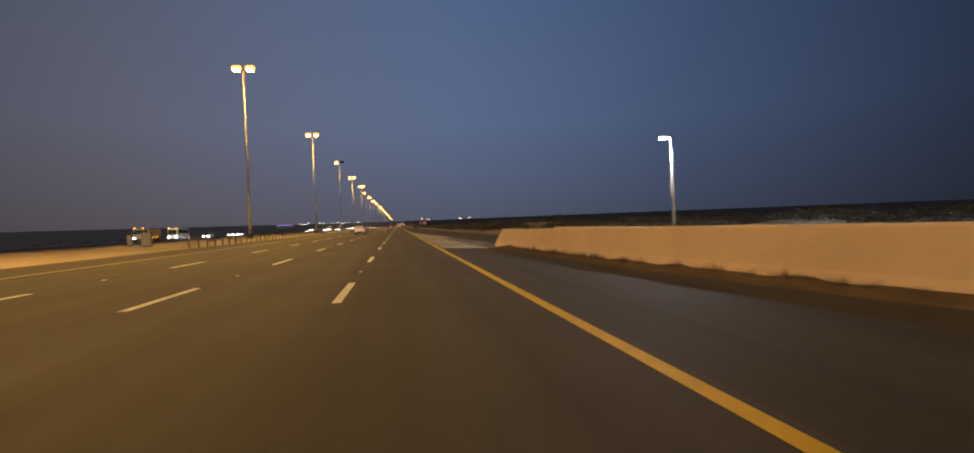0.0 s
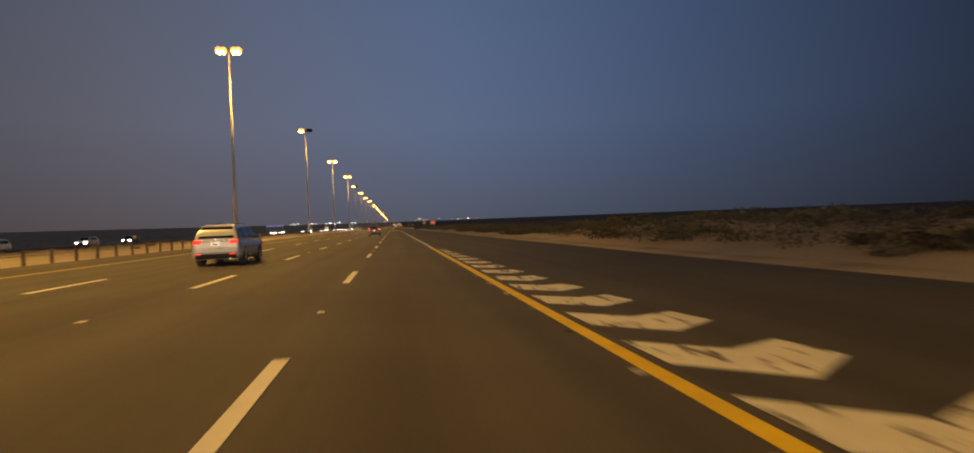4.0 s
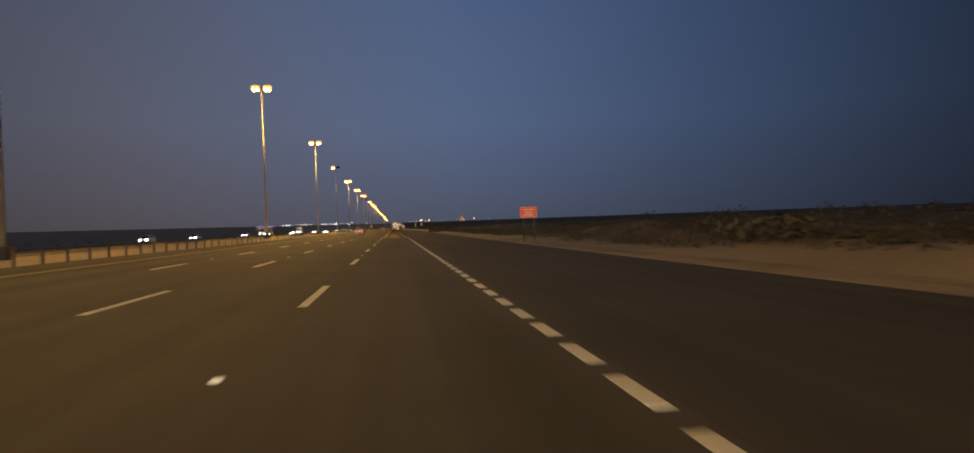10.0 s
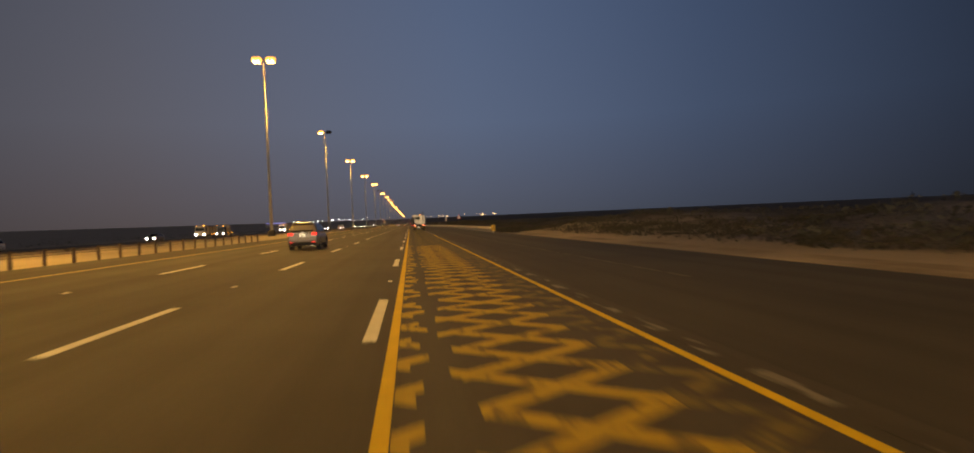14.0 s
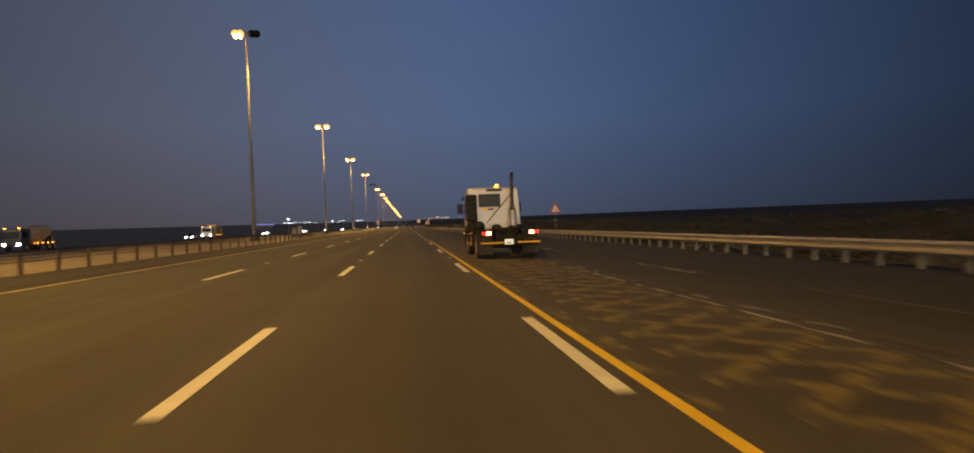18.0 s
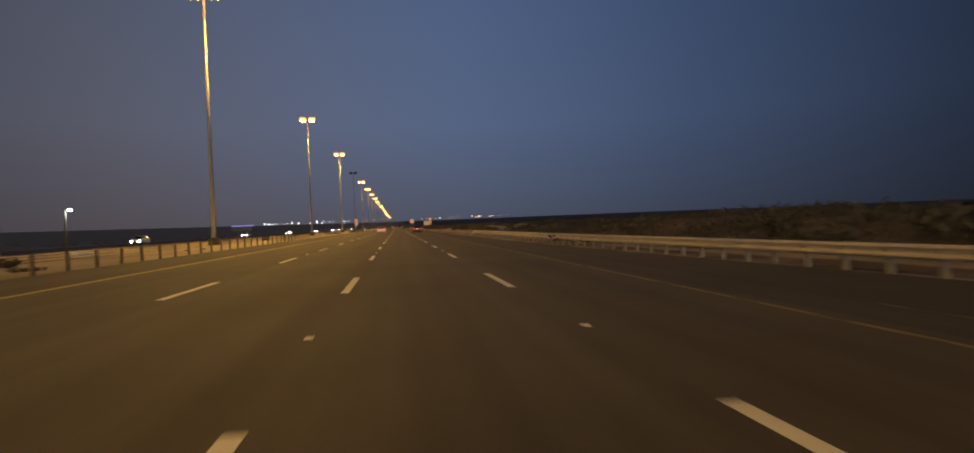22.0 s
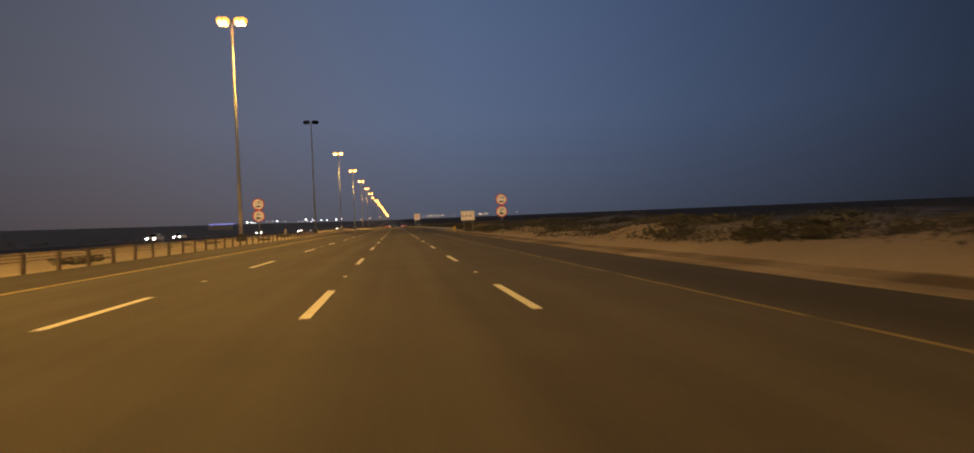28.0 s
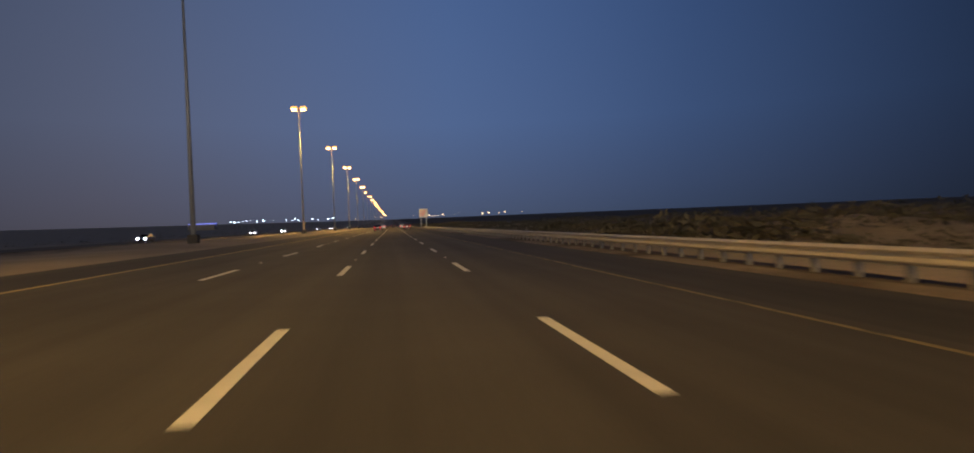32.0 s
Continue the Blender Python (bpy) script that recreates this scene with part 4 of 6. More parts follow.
def speed_pair(x, y, zlow, zhigh, r):
    top = thing("speed_limit_sign", "two round red-edged speed limit discs on one post", "road sign", "speed limit signs", at=(x, y, 0))
    for zc, words, pic in ((zhigh, "140", car_shape(0.55, 0.17)), (zlow, "80", lorry_shape(0.46, 0.30, 1))):
        d = part("disc", prismed(shifted(disc(r), 0, zc), "y", -0.01, 0.012), SIGN_RED, top, "round red disc")
        part("face", prismed(shifted(disc(r * 0.84), 0, zc), "y", -0.016, -0.011), SIGN_WHITE, d, "white face")
        for i, digit in enumerate(words):
            text_on(d, digit, r * 0.62, (i - (len(words) - 1) / 2) * r * 0.36, zc + r * 0.30, -0.02, SIGN_BLACK)
        part("symbol", prismed(shifted(pic, 0, zc - r * 0.38), "y", -0.021, -0.017), SIGN_BLACK, d)
    g = ground_z(x, y)
    striped_post(top, g - 0.2, zlow + 0.1)
    part("bracket", boxed(-0.03, 0.03, 0.02, 0.06, zlow - 0.3, zhigh + 0.3), DARK_STEEL, top)


speed_pair(9.0, 709.8, 2.45, 3.72, 0.60)
speed_pair(-16.15, 712.0, 2.97, 4.19, 0.61)


SIGN_POST = material("dusty_sign_post", (0.26, 0.22, 0.18), (0.18, 0.15, 0.125), rough=0.7, metal=0.1, scale=2.0, fine=18.0, bump=0.08)
FADED_RED = material("faded_sign_red", (0.40, 0.10, 0.07), (0.30, 0.08, 0.06), rough=0.6, scale=3.0, fine=14.0, bump=0.02)
FADED_INK = material("faded_sign_ink", (0.34, 0.30, 0.25), (0.46, 0.41, 0.34), rough=0.6, scale=4.0, fine=16.0, bump=0.02)


def lane_board(x, y, zc, w, h, bars=4):
    """The white board of lane arrows with three no-lorry discs."""
    top = thing("lane_sign", "white lane sign with four arrows and three discs on two posts", "road sign", "lane signs", at=(x, y, 0))
    pl = part("board", prismed(shifted(round_rect(w, h, 0.05), 0, zc), "y", -0.015, 0.015), SIGN_BLACK, top)
    part("face", prismed(shifted(round_rect(w - 0.05, h - 0.05, 0.04), 0, zc), "y", -0.019, -0.0155), SIGN_WHITE, pl, "white face")
    for i in range(4):
        cx = (-0.34, -0.07, 0.20, 0.40)[i] * w
        lo, hi = zc - 0.42 * h, zc + 0.42 * h
        spans = [(lo, hi - 0.2)] if i == 3 else [(lo, lo + 0.22), (hi - 0.30, hi - 0.12)]
        for a, b in spans:
            part("arrow_shaft", boxed(cx - 0.025, cx + 0.025, -0.023, -0.0195, a, b), FADED_INK, pl)
        part("arrow_head", prismed([(cx - 0.09, hi - 0.14), (cx + 0.09, hi - 0.14), (cx, hi)], "y", -0.0235, -0.0196), SIGN_BLACK, pl)
        if i < 3:
            d = part("disc", prismed(shifted(disc(0.25, 20), cx, zc - 0.03), "y", -0.024, -0.0196), FADED_RED, pl, "small red ring")
            part("disc_face", prismed(shifted(disc(0.215, 20), cx, zc - 0.03), "y", -0.028, -0.0242), SIGN_WHITE, d)
            part("symbol", prismed(shifted(lorry_shape(0.36, 0.20, 1), cx, zc - 0.03), "y", -0.032, -0.0282), SIGN_BLACK, d)
    for sx in (-0.29, 0.33):
        part("post", post_bm(sx * w, ground_z(x + sx * w, y) - 0.3, zc + h / 2 - 0.1, 0.06), SIGN_POST, top)


lane_board(9.6, 745.2, 2.52, 2.3, 1.55)


def far_board(x, y, zc, w, h, label):
    top = thing("guide_sign", label, "road sign", "far guide signs", at=(x, y, 0))
    pl = part("board", prismed(shifted(round_rect(w, h, 0.1), 0, zc), "y", -0.03, 0.03), SIGN_WHITE, top)
    for i in range(3):
        part("text_bar", boxed(-0.36 * w, (0.3 - 0.12 * i) * w, -0.036, -0.031, zc + 0.25 * h - 0.25 * h * i - 0.05 * h, zc + 0.25 * h - 0.25 * h * i + 0.04 * h), SIGN_ORANGE, pl)
    for sx in (-0.3, 0.3):
        part("post", boxed(sx * w - 0.09, sx * w + 0.09, 0.04, 0.2, -0.6, zc + h / 2), STEEL, top)


far_board(8.9, 955.0, 5.2, 3.0, 3.0, "large pale guide board far along the road")


# ---- pale cabinets in the median ----
CABINET_PAINT = material("cabinet_paint", (0.27, 0.245, 0.21), (0.20, 0.18, 0.155), rough=0.7, scale=1.5, fine=14.0, bump=0.1)


def cabinet(x, y, w, h):
    z = ground_z(x, y)
    top = thing("utility_cabinet", "pale weathered utility cabinet standing in the median sand", "cabinet", "median cabinets", at=(x, y, z))
    part("plinth", boxed(-w / 2 - 0.05, w / 2 + 0.05, -0.25, 0.25, -0.25, 0.10, bevel=0.02), BASE_CONCRETE, top)
    body = part("body", boxed(-w / 2, w / 2, -0.2, 0.2, 0.10, h, bevel=0.02), CABINET_PAINT, top)
    part("cap", boxed(-w / 2 - 0.03, w / 2 + 0.03, -0.23, 0.23, h, h + 0.05, bevel=0.015), CABINET_PAINT, top)
    part("door", boxed(-w / 2 + 0.05, w / 2 - 0.05, -0.215, -0.19, 0.18, h - 0.06, bevel=0.006), CABINET_PAINT, body)
    part("handle", boxed(w / 2 - 0.12, w / 2 - 0.09, -0.235, -0.21, 0.5 * h, 0.5 * h + 0.14, bevel=0.005), DARK_STEEL, body)


for cx, cy, cw, ch in ((-28.3, 76.5, 1.05, 1.6), (-31.4, 79.6, 0.55, 1.4), (-24.0, 536.8, 1.0, 1.85), (-25.2, 537.0, 0.7, 1.55), (-23.4, 768.7, 0.42, 1.3)):
    cabinet(cx, cy, cw, ch)


# ---- vehicles ----
def wheel_parts(parent, x, y, r, w, rim_mat, side, lugs=5, dual=False):
    """A wheel that faces to side (-1 left, 1 right); x is its outer face."""
    whl = new("wheel")
    whl.empty_display_size = 0.1
    whl.parent = parent
    n = 28
    prof = [(0.62 * r, 0.0), (0.93 * r, 0.0), (r, 0.12 * w), (r, 0.88 * w), (0.93 * r, w), (0.62 * r, w)]
    def turned(profile, closed):
        bm = bmesh.new()
        rings = [[(x - side * b, y + a * math.cos(2 * math.pi * i / n), r + a * math.sin(2 * math.pi * i / n)) for a, b in profile] for i in range(n)]
        vs = [[bm.verts.new(p) for p in q] for q in rings]
        m = len(profile)
        for i in range(n):
            for j in range(m if closed else m - 1):
                bm.faces.new((vs[i][j], vs[i][(j + 1) % m], vs[(i + 1) % n][(j + 1) % m], vs[(i + 1) % n][j]))
        return bm
    part("tyre", turned(prof, True), RUBBER, whl, "black rubber tyre", smooth=True)
    rim = part("rim", turned([(0.63 * r, 0.03 * w), (0.60 * r, 0.22 * w), (0.20 * r, 0.30 * w if not dual else 0.10 * w), (0.14 * r, 0.12 * w), (0.005, 0.12 * w)], False), rim_mat, whl, smooth=True)
    for i in range(lugs):
        bm = bmesh.new()
        a = 2 * math.pi * i / lugs
        ca, sa = math.cos(a), math.sin(a)
        if dual:
            tube(bm, (x - side * 0.22 * w, y + 0.34 * r * ca, r + 0.34 * r * sa), (x - side * 0.08 * w, y + 0.34 * r * ca, r + 0.34 * r * sa), 0.025, 0.02, 6)
        else:
            p0, p1 = Vector((x - side * 0.14 * w, y + 0.12 * r * ca, r + 0.12 * r * sa)), Vector((x - side * 0.08 * w, y + 0.60 * r * ca, r + 0.60 * r * sa))
            tube(bm, p0, p1, 0.05 * r * 2, 0.035 * r * 2, 5)
        part("lug" if dual else "spoke", bm, rim_mat, rim)
    if lugs == 10:
        part("hub", tubed((x - side * 0.3 * w, y, r), (x + side * 0.02, y, r), 0.27 * r, 0.22 * r, 16), DULL_STEEL, rim, "dark greasy hub")
        for i in range(8):
            a = 2 * math.pi * (i + 0.5) / 8
            p = Vector((x - side * 0.185 * w, y + 0.475 * r * math.cos(a), r + 0.475 * r * math.sin(a)))
            part("hand_hole", tubed(p, p + Vector((side * 0.012, 0, 0)), 0.06 * r, 0.06 * r, 10), SIGN_BLACK, rim)
    return whl


def paint(name, c, rough=0.3):
    m = material(name, c, tuple(v * 0.85 for v in c), rough=rough, metal=0.35, scale=0.8, fine=5.0, bump=0.0)
    m.node_tree.nodes["Principled BSDF"].inputs["Coat Weight"].default_value = 0.6
    return m


def slab(bm, quad, t, out):
    """A thin plate on four corner points, of thickness t towards out."""
    o = Vector(out).normalized() * t
    a = [bm.verts.new(p) for p in quad]
    b = [bm.verts.new(Vector(p) + o) for p in quad]
    k = len(quad)
    bm.faces.new(a[::-1])
    bm.faces.new(b)
    for i in range(k):
        bm.faces.new((a[i], a[(i + 1) % k], b[(i + 1) % k], b[i]))
    return bm


def smooth_rows(rows, k=3):
    """Catmull-Rom curve through rows of numbers, with k pieces between neighbours."""
    out = []
    for i in range(len(rows) - 1):
        p = [rows[max(0, i - 1)], rows[i], rows[i + 1], rows[min(len(rows) - 1, i + 2)]]
        for j in range(k):
            t = j / k
            out.append(tuple(0.5 * (2 * b + (c - a) * t + (2 * a - 5 * b + 4 * c - d) * t * t + (3 * b - a - 3 * c + d) * t ** 3) for a, b, c, d in zip(*p)))
    return out + [tuple(rows[-1])]


def car(at, rz, body_mat, label, group="", lit_rear=True, lit_front=False, tall=1.0, tail="upright", name="suv", length=1.0):
    """An estate-like car: nose towards +y, wheels on z = 0."""
    c = thing(name, label, "car", group, at=at, rz=rz)
    c.scale = (1, length, 1)
    H = tall
    zr = 1.66 * H
    lower = [(-2.24, 0.36, 0.92, 0.74), (-2.20, 0.30, 1.00, 0.84), (-2.05, 0.26, 1.04, 0.89), (-1.4, 0.24, 1.05, 0.91), (0.0, 0.24, 1.03, 0.91),
             (1.0, 0.24, 1.02, 0.90), (1.55, 0.26, 0.97, 0.89), (2.0, 0.28, 0.86, 0.84), (2.22, 0.34, 0.74, 0.72), (2.27, 0.40, 0.62, 0.60)]
    rings = []
    for y, zb, zt, hw in smooth_rows(lower):
        half = smooth_rows([(0.82 * hw, zb), (0.95 * hw, zb + 0.08), (0.99 * hw, zb + 0.22 * (zt - zb)), (hw, zb + 0.45 * (zt - zb)), (0.99 * hw, zb + 0.72 * (zt - zb)), (0.95 * hw, zt - 0.05), (0.84 * hw, zt)], 2)
        rings.append([(px, y, pz) for px, pz in half] + [(-px, y, pz) for px, pz in half[::-1]])
    part("body", loft(bmesh.new(), rings), body_mat, c, smooth=True)
    cab = [(-2.16, 0.99, 1.02, 0.80, 0.78), (-2.02, 1.0, 1.36 * H, 0.84, 0.70), (-1.80, 1.0, 1.60 * H, 0.85, 0.62), (-1.5, 1.0, 1.655 * H, 0.855, 0.61), (-0.7, 1.0, zr + 0.015, 0.86, 0.62),
           (0.0, 1.0, zr, 0.86, 0.62), (0.45, 1.0, 1.58 * H, 0.85, 0.61), (0.85, 1.0, 1.33 * H, 0.84, 0.66), (1.28, 0.98, 1.02, 0.82, 0.76)]
    rings = []
    for y, zb, zt, hb, ht in smooth_rows(cab):
        half = smooth_rows([(hb, zb), (hb + 0.35 * (ht - hb), zb + 0.4 * (zt - zb)), (ht + 0.03, zt - 0.14 * (zt - zb)), (ht - 0.03, zt - 0.03 * (zt - zb)), (ht - 0.16, zt)], 2)
        rings.append([(px, y, pz) for px, pz in half] + [(-px, y, pz) for px, pz in half[::-1]])
    part("cabin", loft(bmesh.new(), rings), body_mat, c, smooth=True)
    # glass
    bm = bmesh.new()
    slab(bm, [(-0.66, -2.115, 1.08), (0.66, -2.115, 1.08), (0.56, -1.86, 1.54 * H), (-0.56, -1.86, 1.54 * H)], 0.035, (0, -0.88, 0.48))
    part("rear_window", bm, GLASS_DARK, c, "dark rear window")
    bm = bmesh.new()
    slab(bm, [(-0.70, 1.22, 1.06), (0.70, 1.22, 1.06), (0.57, 0.50, 1.55 * H), (-0.57, 0.50, 1.55 * H)], 0.03, (0, 0.56, 0.83))
    part("windscreen", bm, GLASS_DARK, c)
    for s in (-1, 1):
        for quad in ([(-1.95, 1.10), (-1.30, 1.08), (-1.28, 1.52 * H), (-1.72, 1.48 * H)], [(-1.20, 1.08), (-0.28, 1.07), (-0.28, 1.55 * H), (-1.20, 1.53 * H)], [(-0.18, 1.07), (0.92, 1.06), (0.42, 1.50 * H), (-0.18, 1.55 * H)]):
            pts = []
            for y, z in quad:
                f = min(1, (z - 1.0) / (0.62 * H))
                pts.append((s * (0.855 - 0.235 * f + 0.012), y, z))
            part("side_window", slab(bmesh.new(), pts, 0.02, (s, 0, 0.4)), GLASS_DARK, c)
        bm = bmesh.new()
        box(bm, s * 0.98 - 0.11, s * 0.98 + 0.11, 0.58, 0.74, 1.02, 1.19, 0.04)
        mir = part("wing_mirror", bm, BLACK_PLASTIC if name == "suv" else body_mat, c)
        part("mirror_glass", boxed(s * 0.98 - 0.085, s * 0.98 + 0.085, 0.574, 0.579, 1.045, 1.165), GLASS_DARK, mir)
        part("mirror_arm", boxed(min(s * 0.80, s * 0.9), max(s * 0.80, s * 0.9), 0.60, 0.68, 1.03, 1.08), BLACK_PLASTIC, mir)
        for y in (-1.32, 1.30):
            bm = bmesh.new()
            n = 14
            ring = []
            for r in (0.365, 0.43):
                ring.append([(s * (0.915 if r < 0.4 else 0.90), y + r * math.cos(math.pi * i / n), 0.34 + r * math.sin(math.pi * i / n)) for i in range(n + 1)])
            vs = [[bm.verts.new(p) for p in q] for q in ring]
            vs.append([bm.verts.new((s * 0.80, p[1], p[2])) for p in ring[0]])
            for a, b in ((0, 1), (2, 0)):
                for i in range(n):
                    bm.faces.new((vs[a][i], vs[a][i + 1], vs[b][i + 1], vs[b][i]))
            part("wheel_arch", bm, BLACK_PLASTIC, c)
            wheel_parts(c, s * 0.905, y, 0.345, 0.22, RIM, s)
        part("side_skirt", boxed(min(s * 0.86, s * 0.92), max(s * 0.86, s * 0.92), -0.9, 0.9, 0.24, 0.36, bevel=0.02), BLACK_PLASTIC, c)
        for y in (-0.95, 0.12):
            part("door_handle", boxed(min(s * 0.90, s * 0.945), max(s * 0.90, s * 0.945), y - 0.1, y + 0.1, 0.90, 0.94, bevel=0.01), body_mat, c)
        # lamps
        bm = bmesh.new()
        if tail == "upright":
            slab(bm, [(s * 0.70, -2.13, 1.06), (s * 0.82, -2.07, 1.06), (s * 0.785, -2.01, 1.20), (s * 0.73, -1.96, 1.38 * H), (s * 0.675, -1.985, 1.38 * H), (s * 0.70, -2.08, 1.20)], 0.05, (s * 0.3, -0.9, 0.3))
        else:
            box(bm, min(s * 0.52, s * 0.82), max(s * 0.52, s * 0.82), -2.25, -2.12, 0.88, 1.02, 0.02)
        tl = part("tail_light", bm, TAIL_GLOW if lit_rear else SIGN_RED, c, "red tail light")
        if lit_rear and tail == "upright":
            bm = bmesh.new()
            slab(bm, [(s * 0.71, -2.17, 1.10), (s * 0.80, -2.13, 1.095), (s * 0.775, -2.085, 1.17), (s * 0.715, -2.11, 1.18)], 0.012, (s * 0.3, -0.9, 0.3))
            part("bulb", bm, TAIL_CORE, tl)
            bm = bmesh.new()
            slab(bm, [(s * 0.712, -2.085, 1.225), (s * 0.765, -2.06, 1.222), (s * 0.745, -2.035, 1.28), (s * 0.705, -2.05, 1.285)], 0.012, (s * 0.3, -0.9, 0.3))
            part("bulb", bm, TAIL_CORE, tl)
        # with lit_rear the reflector emits, imitating light thrown back
        part("reflector", boxed(min(s * 0.54, s * 0.72), max(s * 0.54, s * 0.72), -2.292, -2.262, 0.465, 0.49), TAIL_GLOW if lit_rear else SIGN_RED, c, "low red reflector")
        bm = bmesh.new()
        slab(bm, [(s * 0.42, 2.26, 0.58), (s * 0.80, 2.14, 0.60), (s * 0.82, 2.02, 0.80), (s * 0.44, 2.18, 0.76)], 0.09, (s * 0.3, 0.9, 0.2))
        part("headlight", bm, HEAD_GLOW if lit_front else CHROME, c, "white glowing headlight" if lit_front else "clear headlight")
    # rear details
    part("rear_bumper", boxed(-0.80, 0.80, -2.28, -2.06, 0.50, 0.74, bevel=0.06), body_mat, c)
    part("bumper_lip", boxed(-0.76, 0.76, -2.27, -2.06, 0.30, 0.50, bevel=0.05), BLACK_PLASTIC, c, "black lower bumper lip")
    part("front_bumper", boxed(-0.66, 0.66, 2.18, 2.31, 0.30, 0.52, bevel=0.04), BLACK_PLASTIC, c)
    part("grille", boxed(-0.42, 0.42, 2.20, 2.285, 0.54, 0.70, bevel=0.015), BLACK_PLASTIC, c)
    part("spoiler", prismed([(-1.93, zr - 0.10), (-1.62, zr - 0.03), (-1.55, zr + 0.012), (-1.94, zr - 0.06)], "x", -0.50, 0.50), body_mat, c)
    part("chrome_bar", boxed(-0.58, 0.58, -2.245, -2.20, 0.985, 1.025, bevel=0.01), CHROME, c)
    plate = part("number_plate", boxed(-0.16, 0.16, -2.272, -2.235, 0.80, 0.965, bevel=0.004), PLATE_GLOW, c, "pale number plate with a glow of its own")
    part("plate_bar", boxed(-0.10, 0.10, -2.277, -2.2722, 0.83, 0.88), SIGN_BLACK, plate)
    part("plate_bar", boxed(-0.13, -0.03, -2.277, -2.2722, 0.915, 0.94), SIGN_BLACK, plate)
    part("emblem", prismed(shifted(disc(0.05, 12), 0, 1.045), "y", -2.235, -2.215), CHROME, c)
    part("rear_wiper", tubed((0, -2.16, 1.10), (-0.36, -2.12, 1.18), 0.012, 0.008, 6), BLACK_PLASTIC, c)
    part("exhaust", tubed((0.55, -2.30, 0.30), (0.55, -2.05, 0.30), 0.04, 0.04, 10), CHROME, c)
    part("aerial", prismed([(-1.50, zr), (-1.25, zr), (-1.46, zr + 0.10)], "x", -0.02, 0.02), BLACK_PLASTIC, c)
    for s in (-1, 1):
        part("roof_rail", tubed((s * 0.56, -1.45, zr + 0.03), (s * 0.56, 0.15, zr + 0.02), 0.015, 0.015, 6), BLACK_PLASTIC, c)
    return c


GREY_PAINT = paint("dark_grey_paint", (0.075, 0.050, 0.049), 0.30)
SILVER_PAINT = paint("silver_paint", (0.50, 0.51, 0.53))
WHITE_CAR_PAINT = paint("white_car_paint", (0.72, 0.72, 0.70))
DUSTY_PAINT = paint("dusty_grey_paint", (0.17, 0.155, 0.145))
BLACK_PAINT = paint("black_paint", (0.03, 0.03, 0.033))
RED_PAINT = paint("maroon_paint", (0.14, 0.03, 0.03))


def on_road(x, y):
    return (x, y, road_z(x))


car(on_road(-1.70, 182.1), 0, GREY_PAINT, "dark grey SUV with glowing red tail lights on the asphalt", "cars on the carriageway", tall=0.955, length=0.92)
# its low beams on the road ahead
beam = bpy.data.lights.new("low_beam", "SPOT")
beam.energy, beam.color, beam.shadow_soft_size = 48000.0, (0.90, 1.0, 0.82), 0.08
beam.spot_size, beam.spot_blend = radians(10), 1.0
for s in (-1, 1):
    ob = new("low_beam", beam)
    ob.matrix_basis = look((-1.70 + 0.62 * s, 184.35, 0.72), (-1.70 + 0.7 * s, 204.0, -0.02)) @ Matrix.Diagonal((4.0, 1.0, 1.0, 1.0))
car(on_road(-5.6, 113.0), 0, SILVER_PAINT, "silver crossover with a lit tail lamp in the middle lane", "cars on the carriageway", tall=0.98, tail="flat", name="crossover")
car(on_road(-5.7, 352.0), 0, DUSTY_PAINT, "dusty grey SUV with lit tail lights in the middle lane", "cars on the carriageway", tail="flat", name="crossover")
car(on_road(-5.6, 629.0), 0, SILVER_PAINT, "silver saloon-like car with lit tail lights in the middle lane", "cars on the carriageway", tall=0.93, tail="flat", name="car")
car(on_road(1.75, 630.5), 0, BLACK_PAINT, "black car with lit tail lights in the outer lane", "cars on the carriageway", tail="flat", name="car")
car(on_road(-5.5, 884.0), 0, BLACK_PAINT, "black saloon-like car with lit tail lights far ahead", "cars on the carriageway", tall=0.92, tail="flat", name="car")
car(on_road(-5.4, 960.0), 0, WHITE_CAR_PAINT, "white car with lit tail lights far ahead", "cars on the carriageway", tail="flat", name="car")
car(on_road(1.7, 905.0), 0, RED_PAINT, "maroon car with lit tail lights in the outer lane", "cars on the carriageway", tail="flat", name="car")
car(on_road(1.7, 985.0), 0, SILVER_PAINT, "silver car with lit tail lights far ahead", "cars on the carriageway", tail="flat", name="car")
car(on_road(-1.8, 1080.0), 0, BLACK_PAINT, "dark car with lit tail lights far ahead", "cars on the carriageway", tail="flat", name="car")

# oncoming cars across the median
ONCOMING = [(-49.5, 172, 0), (-49.5, 196, 1), (-53.2, 222, 2), (-49.5, 355, 0), (-53.2, 398, 1), (-49.5, 440, 2), (-53.2, 560, 1), (-49.5, 621, 0), (-49.5, 700, 1),
            (-53.2, 716, 2), (-49.5, 775, 0), (-53.2, 800, 1), (-49.5, 868, 2), (-49.5, 960, 0), (-53.2, 1040, 1), (-49.5, 1150, 0), (-53.2, 1260, 2), (-49.5, 1400, 0)]
first = {}
